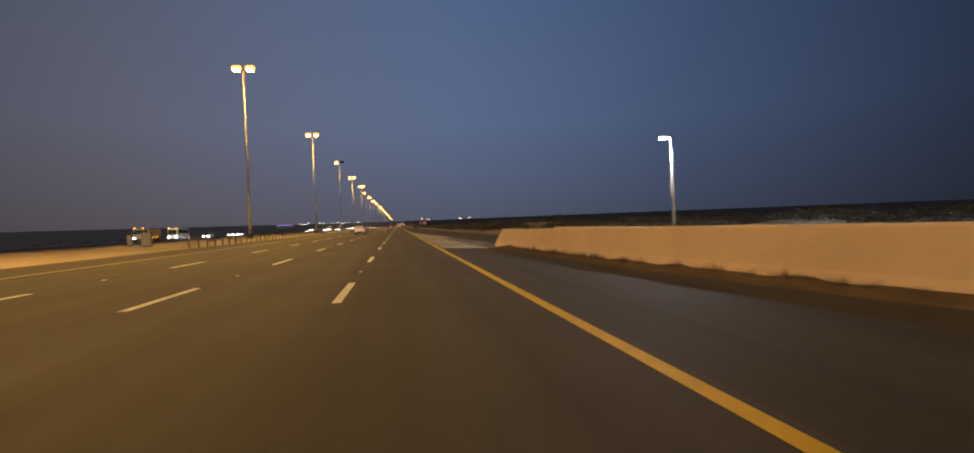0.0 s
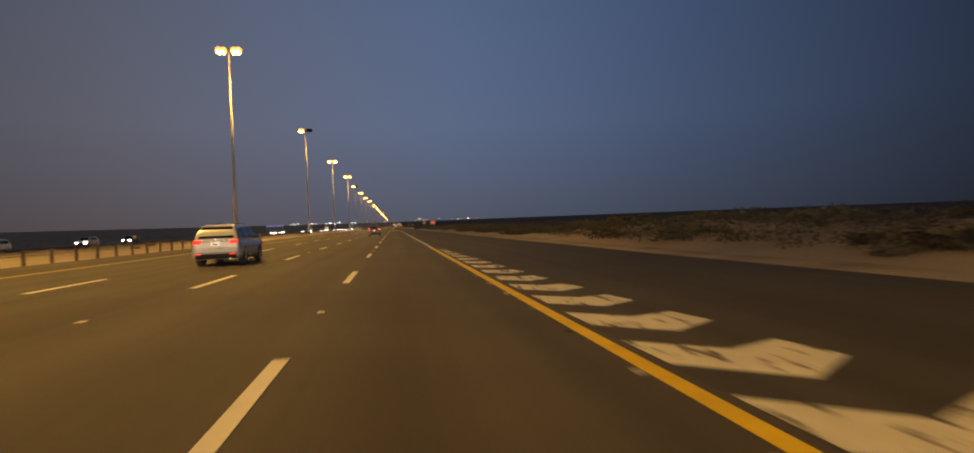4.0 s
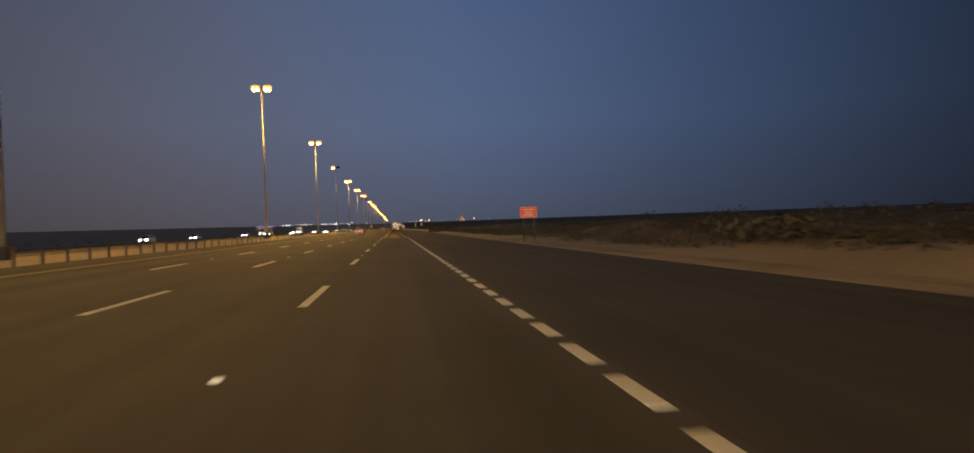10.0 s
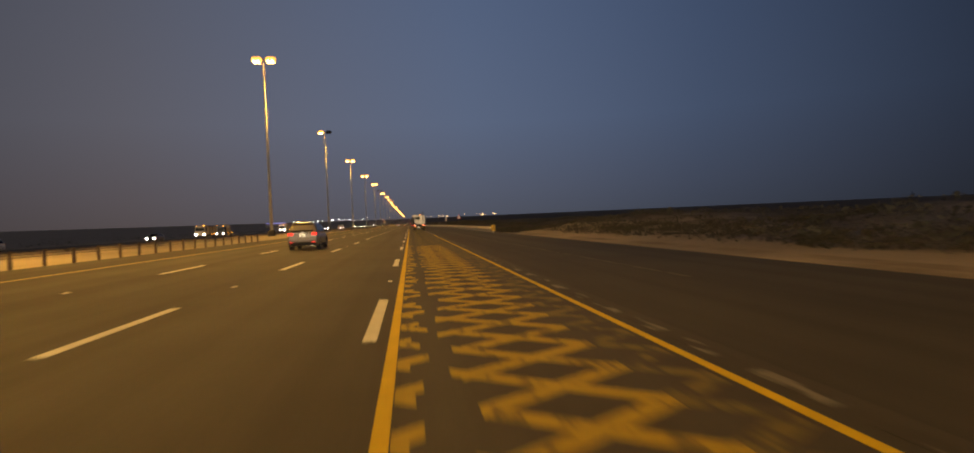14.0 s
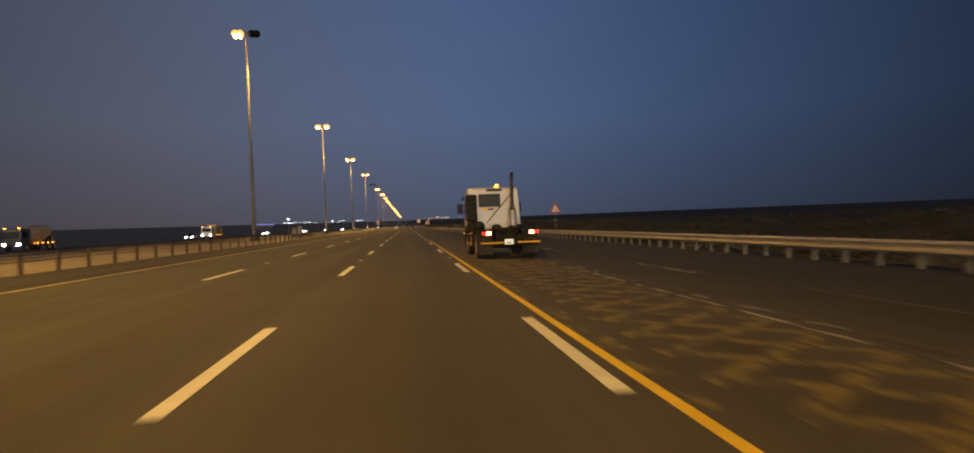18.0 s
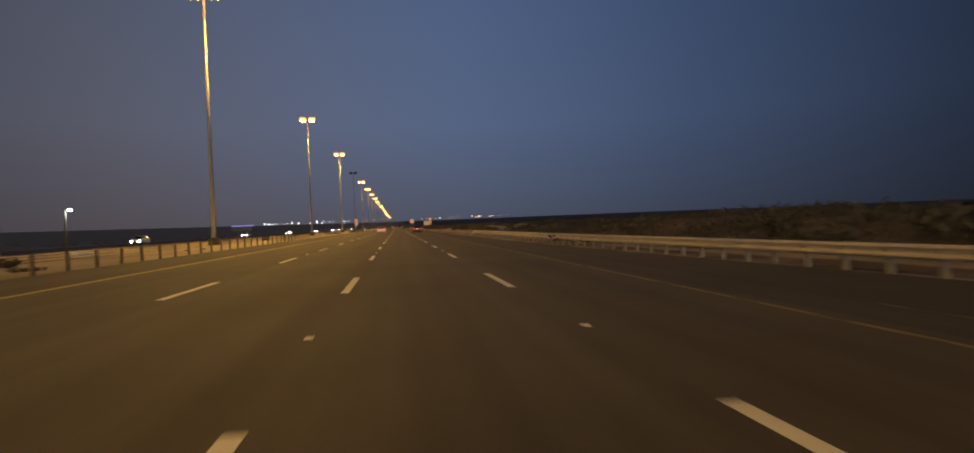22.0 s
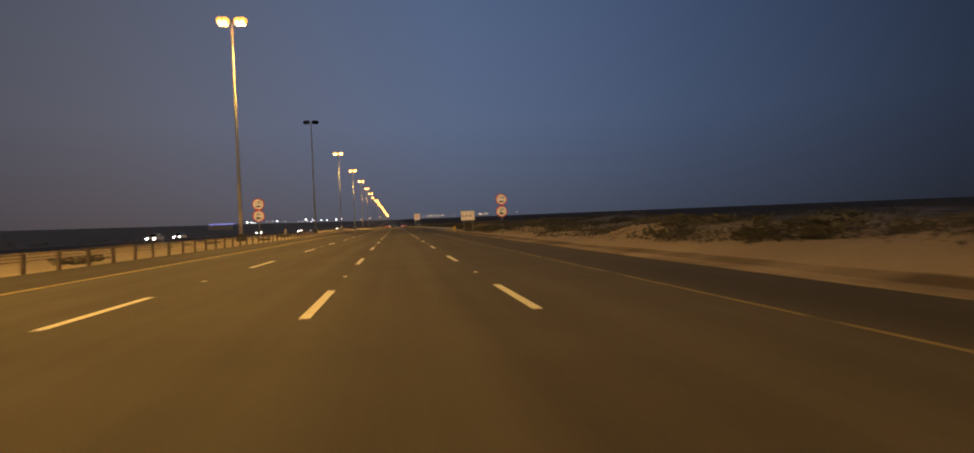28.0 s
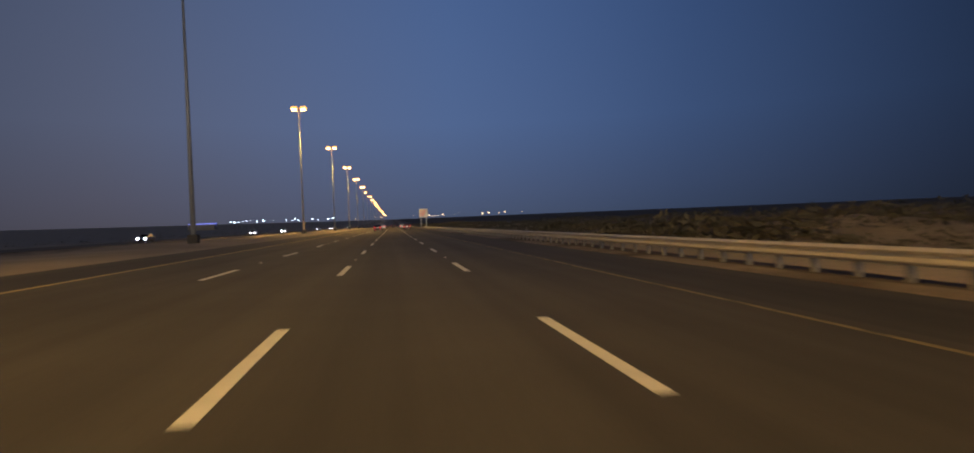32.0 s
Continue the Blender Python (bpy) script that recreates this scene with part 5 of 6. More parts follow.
for x, y, c in ONCOMING:
    if c not in first:
        lab = ("white", "silver", "dark")[c] + " oncoming car with bright white headlights"
        first[c] = car((x, y, 0.07), 180, (WHITE_CAR_PAINT, SILVER_PAINT, BLACK_PAINT)[c], lab, "oncoming cars", lit_rear=False, lit_front=True, tail="flat", name="car")
    else:
        copy_thing(first[c], pose(x, y, 0.07, 0, 0, 180))


# ---- the white tractor truck on the hatched island ----
def tractor_truck(at):
    t = thing("tractor_truck", "white tractor truck with blue side stripe and lit lights", "truck", at=at)
    WHITE = paint("truck_white_paint", (0.60, 0.575, 0.55), 0.45)
    BLUE = paint("truck_blue_paint", (0.055, 0.085, 0.42), 0.45)
    GREEN_GREY = paint("truck_grey_green_paint", (0.16, 0.19, 0.16), 0.45)
    FRAME = material("truck_chassis", (0.018, 0.016, 0.015), (0.035, 0.028, 0.023), rough=0.9, spec=0.15, scale=3.0, fine=20.0, bump=0.2)
    # the nose is at y = 0 and the tail at y = -6.2
    stations = [(-1.91, 1.14, 2.98, 1.19), (-1.86, 1.12, 3.06, 1.22), (-1.2, 1.12, 3.09, 1.23), (-0.75, 1.10, 3.02, 1.23), (-0.45, 0.94, 2.80, 1.22), (-0.22, 0.92, 2.30, 1.21), (-0.08, 0.90, 1.75, 1.19), (0.0, 0.88, 1.35, 1.15)]
    rings = []
    for y, zb, zt, hw in stations:
        half = [(hw - 0.03, zb), (hw, zb + 0.06), (hw, zb + 0.45 * (zt - zb)), (hw - 0.035, zb + 0.85 * (zt - zb)), (hw - 0.09, zt - 0.05), (hw - 0.2, zt)]
        rings.append([(px, y, pz) for px, pz in half] + [(-px, y, pz) for px, pz in half[::-1]])
    cab = part("cab", loft(bmesh.new(), rings), WHITE, t, "white painted cab")
    part("rear_window", slab(bmesh.new(), [(-0.62, -1.915, 2.22), (0.28, -1.915, 2.22), (0.28, -1.915, 2.72), (-0.62, -1.915, 2.72)], 0.012, (0, -1, 0)), GLASS_DARK, cab, "dark rear cab window")
    part("window_seal", slab(bmesh.new(), [(-0.67, -1.913, 2.17), (0.33, -1.913, 2.17), (0.33, -1.913, 2.77), (-0.67, -1.913, 2.77)], 0.006, (0, -1, 0)), BLACK_PLASTIC, cab)
    part("notice", boxed(-0.50, -0.30, -1.932, -1.915, 2.02, 2.14), SIGN_YELLOW, cab, "small yellow notice")
    part("notice", boxed(-0.26, 0.02, -1.932, -1.915, 2.03, 2.12), DARK_STEEL, cab)
    part("number_bar", boxed(-0.30, 0.40, -1.93, -1.885, 2.88, 3.0), SIGN_BLACK, cab)
    part("windscreen", slab(bmesh.new(), [(-1.08, -0.07, 1.85), (1.08, -0.07, 1.85), (1.06, -0.46, 2.78), (-1.06, -0.46, 2.78)], 0.03, (0, 0.92, 0.38)), GLASS_DARK, cab)
    for s in (-1, 1):
        x = s * 1.232
        part("side_stripe", slab(bmesh.new(), [(x, -1.70, 1.98), (x, -1.02, 1.46), (x, -0.97, 1.85), (x - s * 0.01, -1.05, 2.30), (x - s * 0.03, -1.14, 2.62), (x - s * 0.07, -1.22, 2.92), (x - s * 0.07, -1.74, 2.92), (x - s * 0.02, -1.76, 2.40)], 0.006, (s, 0, 0)), BLUE, cab, "dark blue side stripe")
        part("side_stripe", slab(bmesh.new(), [(x, -0.965, 1.85), (x - s * 0.01, -1.04, 2.30), (x - s * 0.03, -1.13, 2.62), (x - s * 0.07, -1.21, 2.92), (x - s * 0.07, -1.04, 2.94), (x - s * 0.03, -0.96, 2.62), (x, -0.92, 2.2)], 0.005, (s, 0, 0)), GREEN_GREY, cab, "narrow grey-green stripe")
        part("side_window", slab(bmesh.new(), [(x, -0.90, 1.92), (x - s * 0.01, -0.26, 1.84), (x - s * 0.04, -0.52, 2.56), (x - s * 0.03, -0.93, 2.62)], 0.010, (s, 0, 0)), GLASS_DARK, cab)
        part("drip_rail", tubed((x - s * 0.03, -0.42, 2.60), (x - s * 0.05, -1.72, 2.84), 0.014, 0.014, 6), BLACK_PLASTIC, cab)
        part("door_seam", boxed(min(x, x + s * 0.006), max(x, x + s * 0.006), -1.12, -1.10, 1.1, 2.6), BLACK_PLASTIC, cab)
        part("lettering_bar", boxed(min(x, x + s * 0.012), max(x, x + s * 0.012), -1.56, -1.36, 1.72, 1.755), SIGN_RED, cab)
        part("lettering_bar", boxed(min(x, x + s * 0.012), max(x, x + s * 0.012), -1.60, -1.34, 1.64, 1.67), BLUE, cab)
        part("door_handle", boxed(min(x, x + s * 0.03), max(x, x + s * 0.03), -1.05, -0.92, 1.60, 1.64), BLACK_PLASTIC, cab)
        bm = bmesh.new()
        box(bm, s * 1.42 - 0.13, s * 1.42 + 0.13, -0.52, -0.32, 1.92, 2.40, 0.04)
        mir = part("wing_mirror", bm, BLACK_PLASTIC, t, "large black wing mirror")
        part("mirror_glass", boxed(s * 1.42 - 0.105, s * 1.42 + 0.105, -0.528, -0.522, 1.96, 2.36), GLASS_DARK, mir)
        for z in (1.98, 2.32):
            part("mirror_arm", tubed((s * 1.18, -0.43, z), (s * 1.34, -0.42, z), 0.02, 0.02, 6), BLACK_PLASTIC, mir)
        part("kerb_mirror", boxed(s * 1.26 - 0.04, s * 1.26 + 0.04, -0.50, -0.40, 2.55, 2.73, bevel=0.02), BLACK_PLASTIC, t)
        part("headlight", boxed(min(s * 0.78, s * 1.12), max(s * 0.78, s * 1.12), -0.06, 0.03, 0.66, 0.84, bevel=0.02), CHROME, t)
        part("side_lamp", boxed(min(s * 1.17, s * 1.24), max(s * 1.17, s * 1.31), -0.42, -0.24, 0.92, 1.02, bevel=0.01), AMBER_GLOW, t, "amber side lamp, lit")
        bm = bmesh.new()
        prism(bm, [(-2.02, 1.34), (-2.02, 0.62), (-1.96, 0.62), (-1.90, 0.90), (-1.66, 1.08), (-1.04, 1.08), (-0.80, 0.90), (-0.72, 0.60), (-0.10, 0.55), (-0.02, 0.90), (-0.58, 0.98), (-0.72, 1.22), (-0.88, 1.34)], "x", min(s * 0.95, s * 1.245), max(s * 0.95, s * 1.245))
        part("front_mudguard", bm, BLACK_PLASTIC, t, "black front wing and step")
        part("step", boxed(min(s * 0.9, s * 1.2), max(s * 0.9, s * 1.2), -0.55, -0.12, 0.34, 0.50, bevel=0.02), BLACK_PLASTIC, t)
        for z in (0.55, 0.93):
            part("step_bar", boxed(min(s * 1.17, s * 1.225), max(s * 1.17, s * 1.225), -2.36, -1.98, z, z + 0.045, bevel=0.008), STEEL, t, "worn steel step bar")
        wheel_parts(t, s * 1.20, -1.27, 0.55, 0.30, DUSTY_RIM, s, 10, True)
        wheel_parts(t, s * 1.22, -4.95, 0.52, 0.30, DUSTY_RIM, s, 10, True)
        wheel_parts(t, s * 0.88, -4.95, 0.52, 0.28, DUSTY_RIM, s, 10, True)
        bm = bmesh.new()
        n = 12
        rings = [[(px, -4.95 + r * math.cos(math.pi * i / n), 0.56 + r * math.sin(math.pi * i / n)) for px, r in ((s * 0.60, 0.60), (s * 1.24, 0.60), (s * 1.24, 0.63), (s * 0.60, 0.63))] for i in range(n + 1)]
        part("rear_mudguard", loft(bm, rings), BLACK_PLASTIC, t, "curved black mudguard")
        bm = bmesh.new()
        box(bm, min(s * 0.55, s * 1.20), max(s * 0.55, s * 1.20), -3.70, -2.35, 0.52, 1.05, 0.08)
        tank = part("fuel_tank", bm, FRAME, t, "dark side tank and tool boxes")
        for z in (0.50, 0.60, 1.0):
            part("marker_strip", boxed(min(s * 1.195, s * 1.21), max(s * 1.195, s * 1.21), -3.45, -2.55, z, z + 0.055), SIGN_YELLOW, tank, "yellow strip")
        part("indicator", boxed(min(s * 1.19, s * 1.22), max(s * 1.19, s * 1.22), -3.3, -2.9, 0.70, 0.88), material("amber_lens", (0.55, 0.20, 0.03), rough=0.3, bump=0.0), tank)
        part("tail_light", boxed(min(s * 0.74, s * 0.94), max(s * 0.74, s * 0.94), -6.24, -6.14, 0.98, 1.12, bevel=0.015), TAIL_CORE, t, "bright red tail light")
        part("tail_light", boxed(min(s * 0.97, s * 1.10), max(s * 0.97, s * 1.10), -6.24, -6.14, 0.99, 1.11, bevel=0.015), TAIL_GLOW, t, "red tail light")
        part("hazard_strip", boxed(min(s * 0.28, s * 1.16), max(s * 0.28, s * 1.16), -6.222, -6.20, 0.64, 0.70), SIGN_YELLOW, t, "yellow hazard strip")
        part("mud_flap", boxed(min(s * 0.62, s * 1.20), max(s * 0.62, s * 1.20), -5.72, -5.70, 0.22, 0.80), RUBBER, t)
    for x in (-0.42, 0.42):
        part("chassis_rail", boxed(x - 0.05, x + 0.05, -6.1, -0.4, 0.72, 0.98), FRAME, t)
    part("rear_beam", boxed(-1.15, 1.15, -6.20, -6.10, 0.56, 0.76, bevel=0.02), FRAME, t)
    part("engine_block", boxed(-0.5, 0.5, -1.9, -0.5, 0.5, 0.95, bevel=0.05), FRAME, t)
    part("front_bumper", boxed(-1.20, 1.20, -0.12, 0.06, 0.42, 0.90, bevel=0.05), BLACK_PLASTIC, t)
    part("cross_beam", boxed(-0.42, 0.42, -3.1, -2.9, 0.74, 0.96), FRAME, t)
    part("cross_beam", boxed(-0.42, 0.42, -5.9, -5.75, 0.74, 0.96), FRAME, t)
    part("axle", tubed((-0.9, -4.95, 0.52), (0.9, -4.95, 0.52), 0.11, 0.11, 10), FRAME, t)
    part("axle", tubed((-0.95, -1.35, 0.50), (0.95, -1.35, 0.50), 0.08, 0.08, 10), FRAME, t)
    bm = bmesh.new()
    prism(bm, [(-0.48, -5.55), (-0.48, -4.7), (-0.25, -4.45), (0.25, -4.45), (0.48, -4.7), (0.48, -5.55), (0.16, -5.75), (0.08, -5.1), (-0.08, -5.1), (-0.16, -5.75)], "z", 1.14, 1.24)
    part("fifth_wheel", bm, FRAME, t, "greasy coupling plate")
    part("coupling_stand", boxed(-0.44, 0.44, -5.4, -4.5, 0.96, 1.14), FRAME, t)
    for x, z, r in ((-0.75, 1.30, 0.24), (0.05, 1.18, 0.2), (0.75, 1.15, 0.16)):
        part("air_intake" if x < 0 else "air_tank", tubed((x, -2.55, z), (x, -2.02, z), r, r, 14), BLACK_PLASTIC, t, smooth=True)
    part("air_deflector", boxed(-1.27, -0.78, -2.20, -1.92, 1.52, 2.76, bevel=0.08), BLACK_PLASTIC, t, "black intake snorkel behind the cab")
    part("battery_box", boxed(-1.24, -0.55, -2.45, -1.86, 0.98, 1.50, bevel=0.04), FRAME, t, "dark battery and filter box")
    bm = bmesh.new()
    tube(bm, (0.82, -2.22, 0.98), (0.82, -2.22, 2.1), 0.13, 0.13, 14)
    tube(bm, (0.82, -2.22, 2.1), (0.82, -2.22, 3.5), 0.075, 0.07, 12)
    tube(bm, (0.82, -2.22, 3.48), (0.84, -2.36, 3.68), 0.075, 0.07, 12)
    part("exhaust_stack", bm, DARK_STEEL, t, "tall upright exhaust stack")
    part("stay", tubed((0.80, -2.2, 2.75), (-0.35, -2.0, 1.45), 0.022, 0.022, 6), DARK_STEEL, t)
    part("heat_shield", tubed((0.82, -2.22, 1.1), (0.82, -2.22, 2.0), 0.15, 0.15, 14, False), STEEL, t)
    part("beacon", tubed((0.25, -1.4, 3.05), (0.25, -1.4, 3.22), 0.09, 0.07, 12), AMBER_GLOW, t, "amber roof beacon, lit")
    plate = part("number_plate", boxed(-0.24, 0.10, -6.25, -6.225, 0.60, 0.80), PLATE_GLOW, t, "pale number plate made to glow brightly")
    part("plate_bar", boxed(-0.17, 0.03, -6.256, -6.2502, 0.64, 0.69), SIGN_BLACK, plate)
    return t


tractor_truck((2.24, 435.65, road_z(2.18)))


# ---- lorries and bus across the median ----
def lorry(at, kind, label):
    t = thing("lorry", label, "truck", "oncoming lorries", at=at, rz=180)
    CREAM = material("lorry_cream", (0.55, 0.45, 0.33), (0.42, 0.34, 0.25), rough=0.6, scale=1.5, fine=12.0, bump=0.1)
    bm = bmesh.new()
    box(bm, -1.2, 1.2, 2.4, 4.4, 0.7, 3.0, 0.12)
    cab = part("cab", bm, BLACK_PAINT if kind == "mixer" else WHITE_CAR_PAINT if kind == "compactor" else CREAM, t)
    part("windscreen", boxed(-1.05, 1.05, 4.39, 4.43, 1.75, 2.65, bevel=0.02), GLASS_DARK, cab)
    for s in (-1, 1):
        part("headlight", boxed(min(s * 0.7, s * 1.1), max(s * 0.7, s * 1.1), 4.38, 4.46, 0.82, 1.05, bevel=0.02), HEAD_GLOW, cab, "bright headlight")
        part("marker_lamp", boxed(min(s * 0.75, s * 1.0), max(s * 0.75, s * 1.0), 4.1, 4.3, 3.02, 3.12), AMBER_GLOW, cab, "amber roof marker lamp")
        part("side_window", boxed(min(s * 1.19, s * 1.215), max(s * 1.19, s * 1.215), 3.1, 4.1, 1.8, 2.6), GLASS_DARK, cab)
        for y in (3.3, -1.9, -3.2):
            wheel_parts(t, s * 1.22, y, 0.5, 0.3, DUSTY_RIM, s, 8, True)
        for y in (-2.6, -1.4, -0.2, 1.0):
            part("side_lamp", boxed(min(s * 1.2, s * 1.26), max(s * 1.2, s * 1.26), y - 0.14, y + 0.14, 0.98, 1.08), AMBER_GLOW, t, "amber side marker")
    part("chassis", boxed(-0.5, 0.5, -4.2, 4.2, 0.6, 0.95), DARK_STEEL, t)
    if kind == "mixer":
        rings = []
        for y, r, zc in ((2.2, 0.55, 1.9), (1.6, 0.95, 2.0), (0.4, 1.22, 2.2), (-1.2, 1.25, 2.35), (-2.8, 0.85, 2.6), (-3.8, 0.45, 2.75)):
            rings.append([(r * math.cos(2 * math.pi * i / 18), y, zc + r * math.sin(2 * math.pi * i / 18)) for i in range(18)])
        part("drum", loft(bmesh.new(), rings), CREAM, t, "dusty cream mixer drum", smooth=True)
        part("chute", prismed([(-3.7, 2.3), (-4.6, 1.5), (-4.5, 1.35), (-3.6, 2.0)], "x", -0.35, 0.35), CREAM, t)
        part("drum_stand", boxed(-0.6, 0.6, -3.4, -3.0, 0.95, 2.0), DARK_STEEL, t)
    elif kind == "compactor":
        bm = bmesh.new()
        prism(bm, [(1.9, 1.0), (1.3, 2.2), (0.9, 3.1), (0.7, 3.55), (0.2, 3.6), (0.0, 3.3), (-2.2, 3.2), (-3.2, 2.9), (-3.9, 2.2), (-4.2, 1.2), (-4.1, 1.0)], "x", -1.22, 1.22)
        hopper = part("hopper", bm, CREAM, t, "tall dusty cream hopper with a rounded back")
        for s in (-1, 1):
            for y in (-2.3, -0.9):
                part("rib", boxed(min(s * 1.22, s * 1.30), max(s * 1.22, s * 1.30), y - 0.12, y + 0.12, 1.0, 3.0), DARK_STEEL, hopper)
            for z in (1.5, 2.1, 2.7):
                part("side_panel", boxed(min(s * 1.22, s * 1.32), max(s * 1.22, s * 1.32), -0.5, 0.5, z - 0.15, z + 0.15, bevel=0.02), DARK_STEEL, hopper, "dark side opening")
    else:
        bm = bmesh.new()
        prism(bm, [(2.1, 1.0), (2.2, 2.9), (-4.2, 2.9), (-4.4, 2.5), (-3.9, 1.0)], "x", -1.22, 1.22)
        tub = part("tipper_body", bm, CREAM, t, "dusty cream tipper body")
        for s in (-1, 1):
            for y in (-3.2, -2.0, -0.8, 0.4, 1.5):
                part("rib", boxed(min(s * 1.22, s * 1.30), max(s * 1.22, s * 1.30), y - 0.08, y + 0.08, 1.0, 2.9), DARK_STEEL, tub)
    return t


def bus(at):
    t = thing("bus", "small white bus with red roof lamps and lit headlights", "bus", at=at, rz=180)
    bm = bmesh.new()
    box(bm, -1.15, 1.15, -4.2, 4.0, 0.45, 3.0, 0.14)
    body = part("body", bm, WHITE_CAR_PAINT, t)
    part("windscreen", boxed(-1.0, 1.0, 3.98, 4.03, 1.45, 2.65, bevel=0.02), GLASS_DARK, body)
    for s in (-1, 1):
        for i in range(5):
            part("side_window", boxed(min(s * 1.14, s * 1.17), max(s * 1.14, s * 1.17), -3.7 + 1.42 * i, -2.4 + 1.42 * i, 1.7, 2.55, bevel=0.006), GLASS_DARK, body)
        part("headlight", boxed(min(s * 0.65, s * 1.0), max(s * 0.65, s * 1.0), 3.98, 4.06, 0.75, 0.98, bevel=0.02), HEAD_GLOW, body, "bright headlight")
        part("roof_lamp", boxed(min(s * 0.7, s * 0.95), max(s * 0.7, s * 0.95), 3.8, 3.98, 2.98, 3.10), AMBER_GLOW, body, "amber roof lamp")
        for y in (2.5, -2.4):
            wheel_parts(t, s * 1.16, y, 0.42, 0.26, DUSTY_RIM, s, 8, True)
    return t


lorry((-53.0, 141.0, 0.07), "tipper", "cream tipper lorry with dark ribs and amber lamps")
bus((-53.0, 160.0, 0.07))
lorry((-53.0, 497.0, 0.07), "mixer", "dark-cabbed concrete mixer lorry with dusty cream drum")
lorry((-49.5, 563.0, 0.07), "compactor", "white-cabbed lorry with tall dusty cream hopper and amber lamps")
lorry((-49.5, 470.0, 0.07), "tipper", "cream tipper lorry with dark ribs and amber lamps")


# ---- desert shrubs ----
def shrub_mesh(seed, n, r, h):
    """A low shrub: bare twigs and many small leaves in an uneven dome."""
    rnd = random.Random(seed)
    bm = bmesh.new()
    for i in range(9):
        a, t = rnd.uniform(0, 6.28), rnd.uniform(0.4, 0.9)
        tube(bm, (0, 0, -0.1), (r * t * math.cos(a), r * t * math.sin(a), h * rnd.uniform(0.4, 0.85)), 0.02, 0.006, 4, False)
    twigs = len(bm.faces)
    lobes = [(rnd.uniform(-0.55, 0.55) * r, rnd.uniform(-0.55, 0.55) * r, rnd.uniform(0.3, 0.62) * h, rnd.uniform(0.35, 0.55)) for _ in range(6)]
    for i in range(n):
        cx, cy, cz, q = rnd.choice(lobes)
        d = Vector((rnd.gauss(0, 1), rnd.gauss(0, 1), rnd.gauss(0, 0.8))).normalized() * q * rnd.uniform(0.55, 1.08)
        p = Vector((cx + d.x * r, cy + d.y * r, max(0.02, cz + d.z * h * 0.8)))
        s = rnd.uniform(0.06, 0.15) * (0.6 + 0.5 * r)
        a, b = Vector((rnd.uniform(-1, 1), rnd.uniform(-1, 1), rnd.uniform(-0.6, 1))).normalized() * s, Vector((rnd.uniform(-1, 1), rnd.uniform(-1, 1), rnd.uniform(-1, 1))).normalized() * s * 0.55
        bm.faces.new([bm.verts.new(v) for v in (p - a, p + b, p + a * 1.2, p - b)])
    me = bpy.data.meshes.new("shrub")
    bm.to_mesh(me)
    bm.free()
    me.materials.append(LEAF)
    me.materials.append(TWIG)
    for k, f in enumerate(me.polygons):
        f.material_index = 1 if k < twigs else 0
    return me


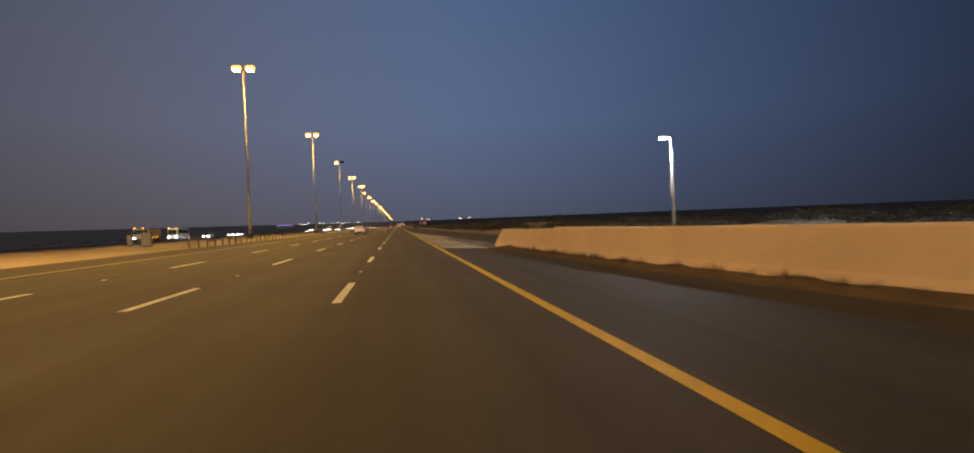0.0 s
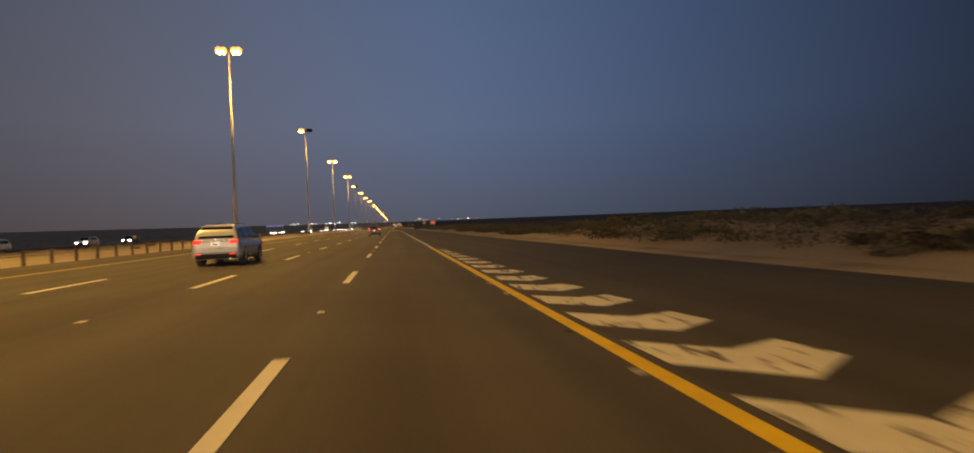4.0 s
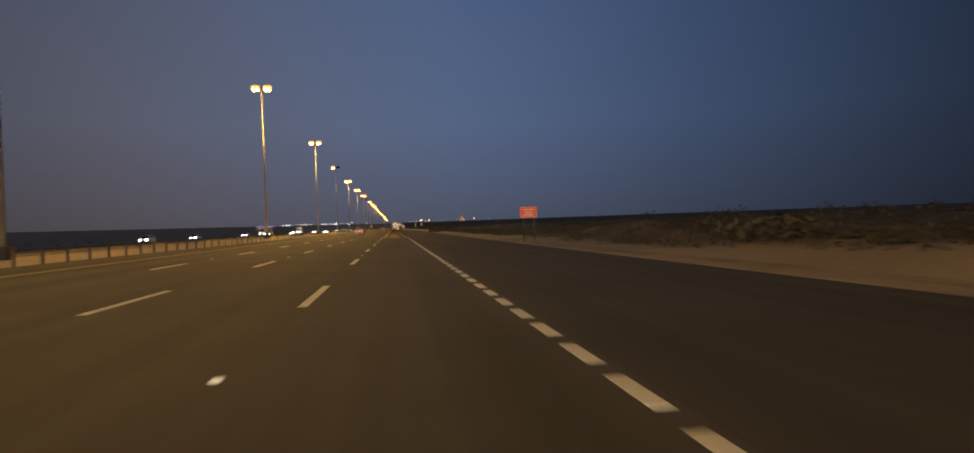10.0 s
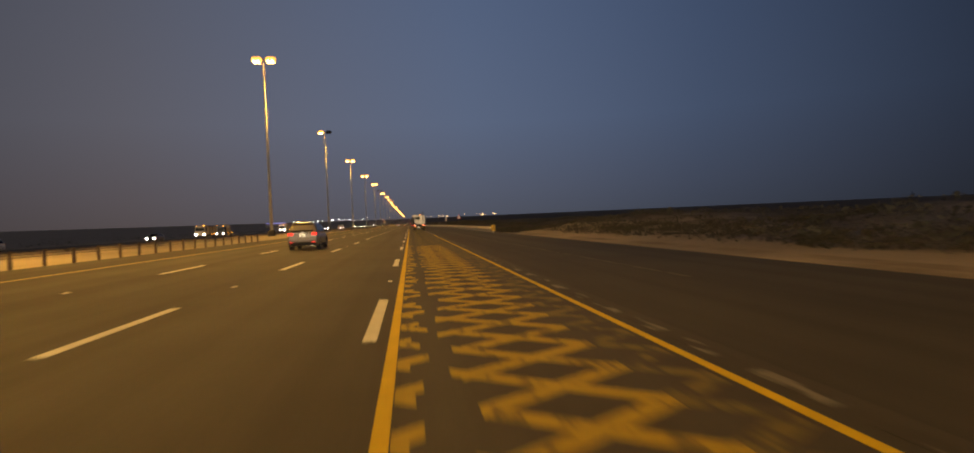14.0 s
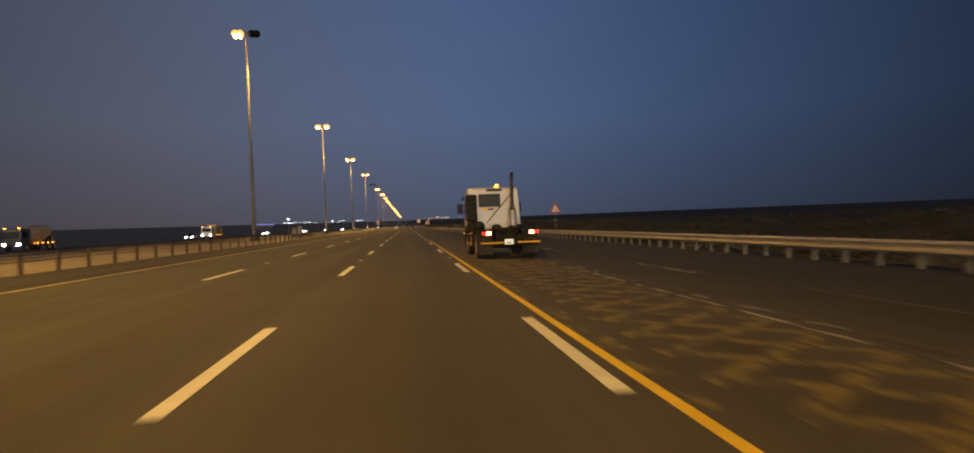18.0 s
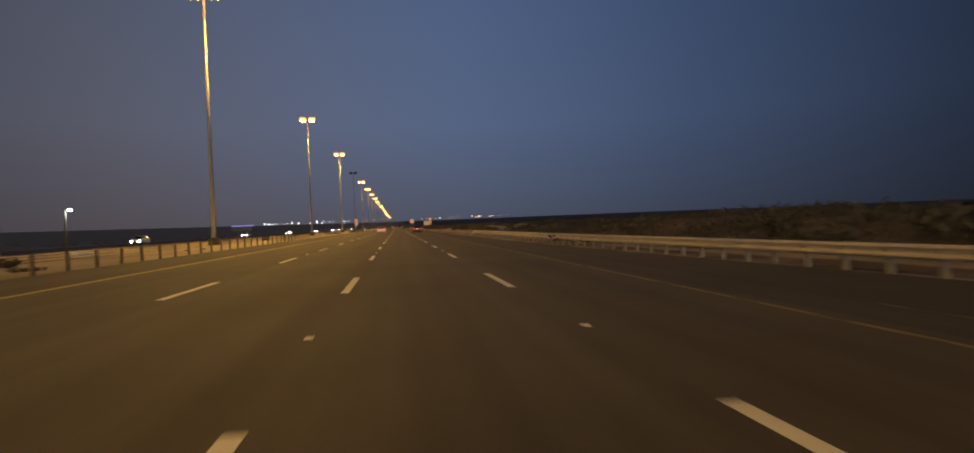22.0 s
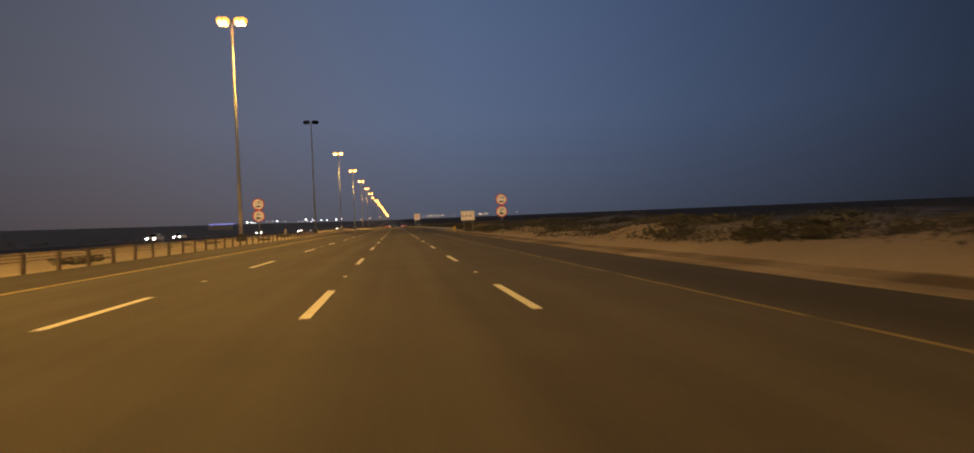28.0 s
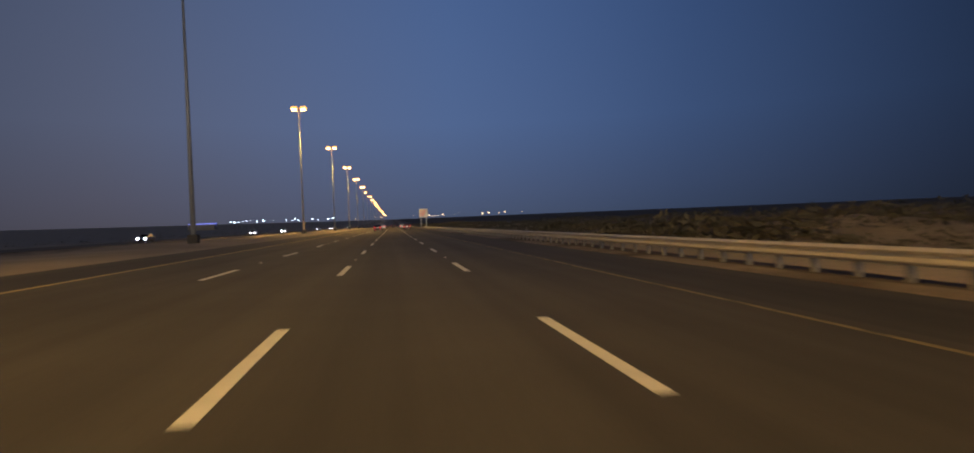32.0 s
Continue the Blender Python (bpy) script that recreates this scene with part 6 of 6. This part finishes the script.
def shrubs():
    rnd = random.Random(11)
    kinds = [shrub_mesh(1, 210, 0.8, 0.75), shrub_mesh(2, 260, 1.1, 0.9), shrub_mesh(3, 160, 0.6, 0.5), shrub_mesh(4, 300, 1.4, 1.0)]
    made = 0
    while made < 84:
        y = rnd.uniform(-5, 900)
        if made < 72:
            x = right_edge(y) + 2.6 + abs(rnd.gauss(0, 1)) * 8
            if noise.noise((x * 0.05, y * 0.03, 12.0)) < rnd.uniform(-0.35, 0.2) or (y < 40 and x < 24):
                continue
        else:
            x = rnd.uniform(-44, -20)
        me = kinds[min(3, int(rnd.random() * 4))]
        s = rnd.uniform(0.5, 0.95) * (1 if x > 0 else 0.7)
        ob = new("desert_shrub", me)
        ob.matrix_basis = pose(x, y, ground_z(x, y) - 0.04, 0, 0, rnd.uniform(0, 360)) @ Matrix.Diagonal((s, s, s * rnd.uniform(0.6, 0.9), 1))
        tagged(ob, "low grey-green desert shrub growing in the sand", "shrub", "roadside shrubs")
        made += 1
    # broad bushes on the mounds
    for y0, y1, n, u0, u1 in ((56, 160, 26, 3.4, 8.5), (165, 245, 16, 2.6, 9.0), (585, 650, 16, 3.5, 10.0), (655, 745, 36, 4.6, 17.0), (600, 745, 30, 14.0, 34.0), (392, 480, 22, 1.6, 7.0), (500, 570, 14, 2.2, 8.0), (748, 800, 14, 2.6, 10.0)):
        for k in range(n):
            y = y0 + (y1 - y0) * (k + rnd.uniform(0.1, 0.9)) / n
            x = right_edge(y) + rnd.uniform(u0, u1)
            s = rnd.uniform(1.0, 1.7)
            ob = new("desert_shrub", kinds[k % 4])
            ob.matrix_basis = pose(x, y, ground_z(x, y) - 0.06, 0, 0, rnd.uniform(0, 360)) @ Matrix.Diagonal((s, s * 1.25, s * rnd.uniform(0.6, 0.85), 1))
            tagged(ob, "broad dark desert bush in pale sand", "shrub", "roadside shrubs")
    # low dark bushes on the median's sand
    for x, y, s in ((-17.0, 496.6, 0.75), (-16.4, 501.0, 0.4), (-19.6, 507.8, 0.9), (-19.4, 509.6, 1.0), (-19.9, 511.4, 0.9), (-19.3, 513.2, 1.05), (-19.8, 515.2, 0.9), (-19.5, 517.0, 1.0), (-20.2, 519.2, 0.8),
                    (-22.4, 532.0, 1.1), (-22.0, 534.5, 1.2), (-22.6, 536.5, 0.9), (-17.5, 528.5, 0.45), (-21.0, 558.0, 0.55), (-20.2, 560.2, 0.6), (-20.3, 666.4, 0.9), (-18.8, 669.6, 0.95), (-18.5, 671.2, 0.8),
                    (-19.9, 684.6, 1.0), (-19.5, 682.8, 0.7), (-22.8, 706.4, 0.5), (-20.3, 709.8, 0.6), (-23.4, 712.8, 0.6), (-19.2, 727.4, 0.8), (-18.9, 729.0, 0.6), (-18.6, 737.4, 0.9), (-18.3, 739.6, 0.7)):
        ob = new("desert_shrub", kinds[int(abs(x * 10)) % 4])
        ob.matrix_basis = pose(x, y, ground_z(x, y) - 0.05, 0, 0, rnd.uniform(0, 360)) @ Matrix.Diagonal((s, s * 1.2, s * rnd.uniform(0.45, 0.65), 1))
        tagged(ob, "low dark bush on the sandy median strip", "shrub", "median shrubs")
    # the scrub further off
    vs, fs = [], []
    count = 0
    while count < 30000:
        y = rnd.uniform(-40, 950) if rnd.random() < 0.8 else rnd.uniform(950, 1700)
        side = 1 if rnd.random() < 0.955 else -1
        near = side > 0 and count % 5 < 2
        x = right_edge(y) + (3.2 + rnd.expovariate(1 / 11) if near else 7 + rnd.expovariate(1 / 34)) if side > 0 else -66 - rnd.expovariate(1 / 90)
        if noise.noise((x * 0.12, y * 0.08, 12.0)) + 0.5 * noise.noise((x * 0.4, y * 0.3, 3.0)) < (rnd.uniform(-0.4, 0.3) - 0.5 * scrub_belt(y) if near else rnd.uniform(-0.6, 0.1)) or (y < 42 and side > 0 and x < 26) or (590 < y < 722 and side > 0 and x < 46 and rnd.random() < 0.66):
            continue
        count += 1
        z = ground_z(x, y) + far_rise(x, y)
        r = rnd.uniform(0.35, 1.15)
        for j in range(40 if near else 18):
            a, b = rnd.uniform(0, 6.28), rnd.uniform(0.1, 1.0) * r
            p = Vector((x + b * math.cos(a), y + b * math.sin(a), z + rnd.uniform(0.05, 0.62) * r * (1.15 - 0.6 * b / r)))
            s = rnd.uniform(0.08, 0.17) * r if near else rnd.uniform(0.12, 0.28) * r
            q = [p + Vector((rnd.uniform(-s, s), rnd.uniform(-s, s), rnd.uniform(-s, s) * 0.8)) for _ in range(3)]
            k = len(vs)
            vs.extend(tuple(v) for v in q)
            fs.append((k, k + 1, k + 2))
    me = bpy.data.meshes.new("desert_scrub")
    me.from_pydata(vs, [], fs)
    me.materials.append(LEAF)
    tagged(new("desert_scrub", me), "low dark scrub scattered over the desert", "scrub", kind="stuff")


shrubs()


def grass_tufts():
    """Dry tufts at the foot of the wall."""
    rnd = random.Random(21)
    kinds = []
    for seed in range(3):
        bm = bmesh.new()
        for i in range(46):
            a, lean, h = rnd.uniform(0, 6.28), rnd.uniform(0.05, 0.55), rnd.uniform(0.12, 0.34)
            b = Vector((rnd.gauss(0, 0.06), rnd.gauss(0, 0.06), -0.02))
            tip = b + Vector((math.cos(a) * lean * h, math.sin(a) * lean * h, h))
            side = Vector((-math.sin(a), math.cos(a), 0)) * 0.008
            bm.faces.new([bm.verts.new(v) for v in (b - side, b + side, tip)])
        me = bpy.data.meshes.new("grass_tuft")
        bm.to_mesh(me)
        bm.free()
        me.materials.append(TWIG)
        kinds.append(me)
    for k in range(44):
        y = 4.0 + 30.0 * ((k * 0.618) % 1.0) + rnd.uniform(-0.4, 0.4)
        x = between([(b, a) for a, b in NEAR_WALL], y) - rnd.uniform(0.32, 0.62)
        ob = new("grass_tuft", rnd.choice(kinds))
        ob.matrix_basis = pose(x, y, road_z(x) + 0.02, 0, 0, rnd.uniform(0, 360)) @ Matrix.Diagonal((1.5, 1.5, rnd.uniform(0.7, 1.3), 1))
        tagged(ob, "small dry grass tuft at the foot of the wall", "grass", "dry grass tufts")


grass_tufts()


# ---- lights of the far town ----
def far_lights():
    rnd = random.Random(7)
    for name, mat, n, x0, x1, y0, y1, s in (("far_town_lights", CITY_WHITE, 26, -300, -95, 1780, 2050, 0.85), ("far_warm_lights", CITY_WARM, 30, -90, 330, 2000, 2500, 0.9)):
        heads, stems = bmesh.new(), bmesh.new()
        for i in range(n):
            x, y = rnd.uniform(x0, x1), rnd.uniform(y0, y1)
            z = rnd.gauss(18.0, 1.2) * y / 1850
            # heads are metres wide so that their size stands for the bloom
            q = s * rnd.choice((0.5, 0.6, 0.7, 1.3)) * y / 1850
            box(stems, x - 0.15, x + 0.15, y - 0.15, y + 0.15, -2, z - q * 0.6)
            box(heads, x - q, x + q, y - q * 0.6, y + q * 0.6, z - q * 0.55, z + q * 0.55, 0.3 * q)
        top = tagged(new(name, mesh_of(heads, name, mat)), "scattered lamps of a far town on the horizon", "distant lights", kind="stuff")
        part("lamp_posts", stems, DARK_STEEL, top)
    bm = bmesh.new()
    box(bm, -350, -306, 1850, 1860, 16.0, 17.6)
    h = new("far_hall", mesh_of(bm, "far_hall", CITY_BLUE))
    tagged(h, "long low far hall lit in blue", "building")
    part("hall_wall", boxed(-352, -308, 1850.5, 1870, 0, 15.99), BASE_CONCRETE, h)


far_lights()
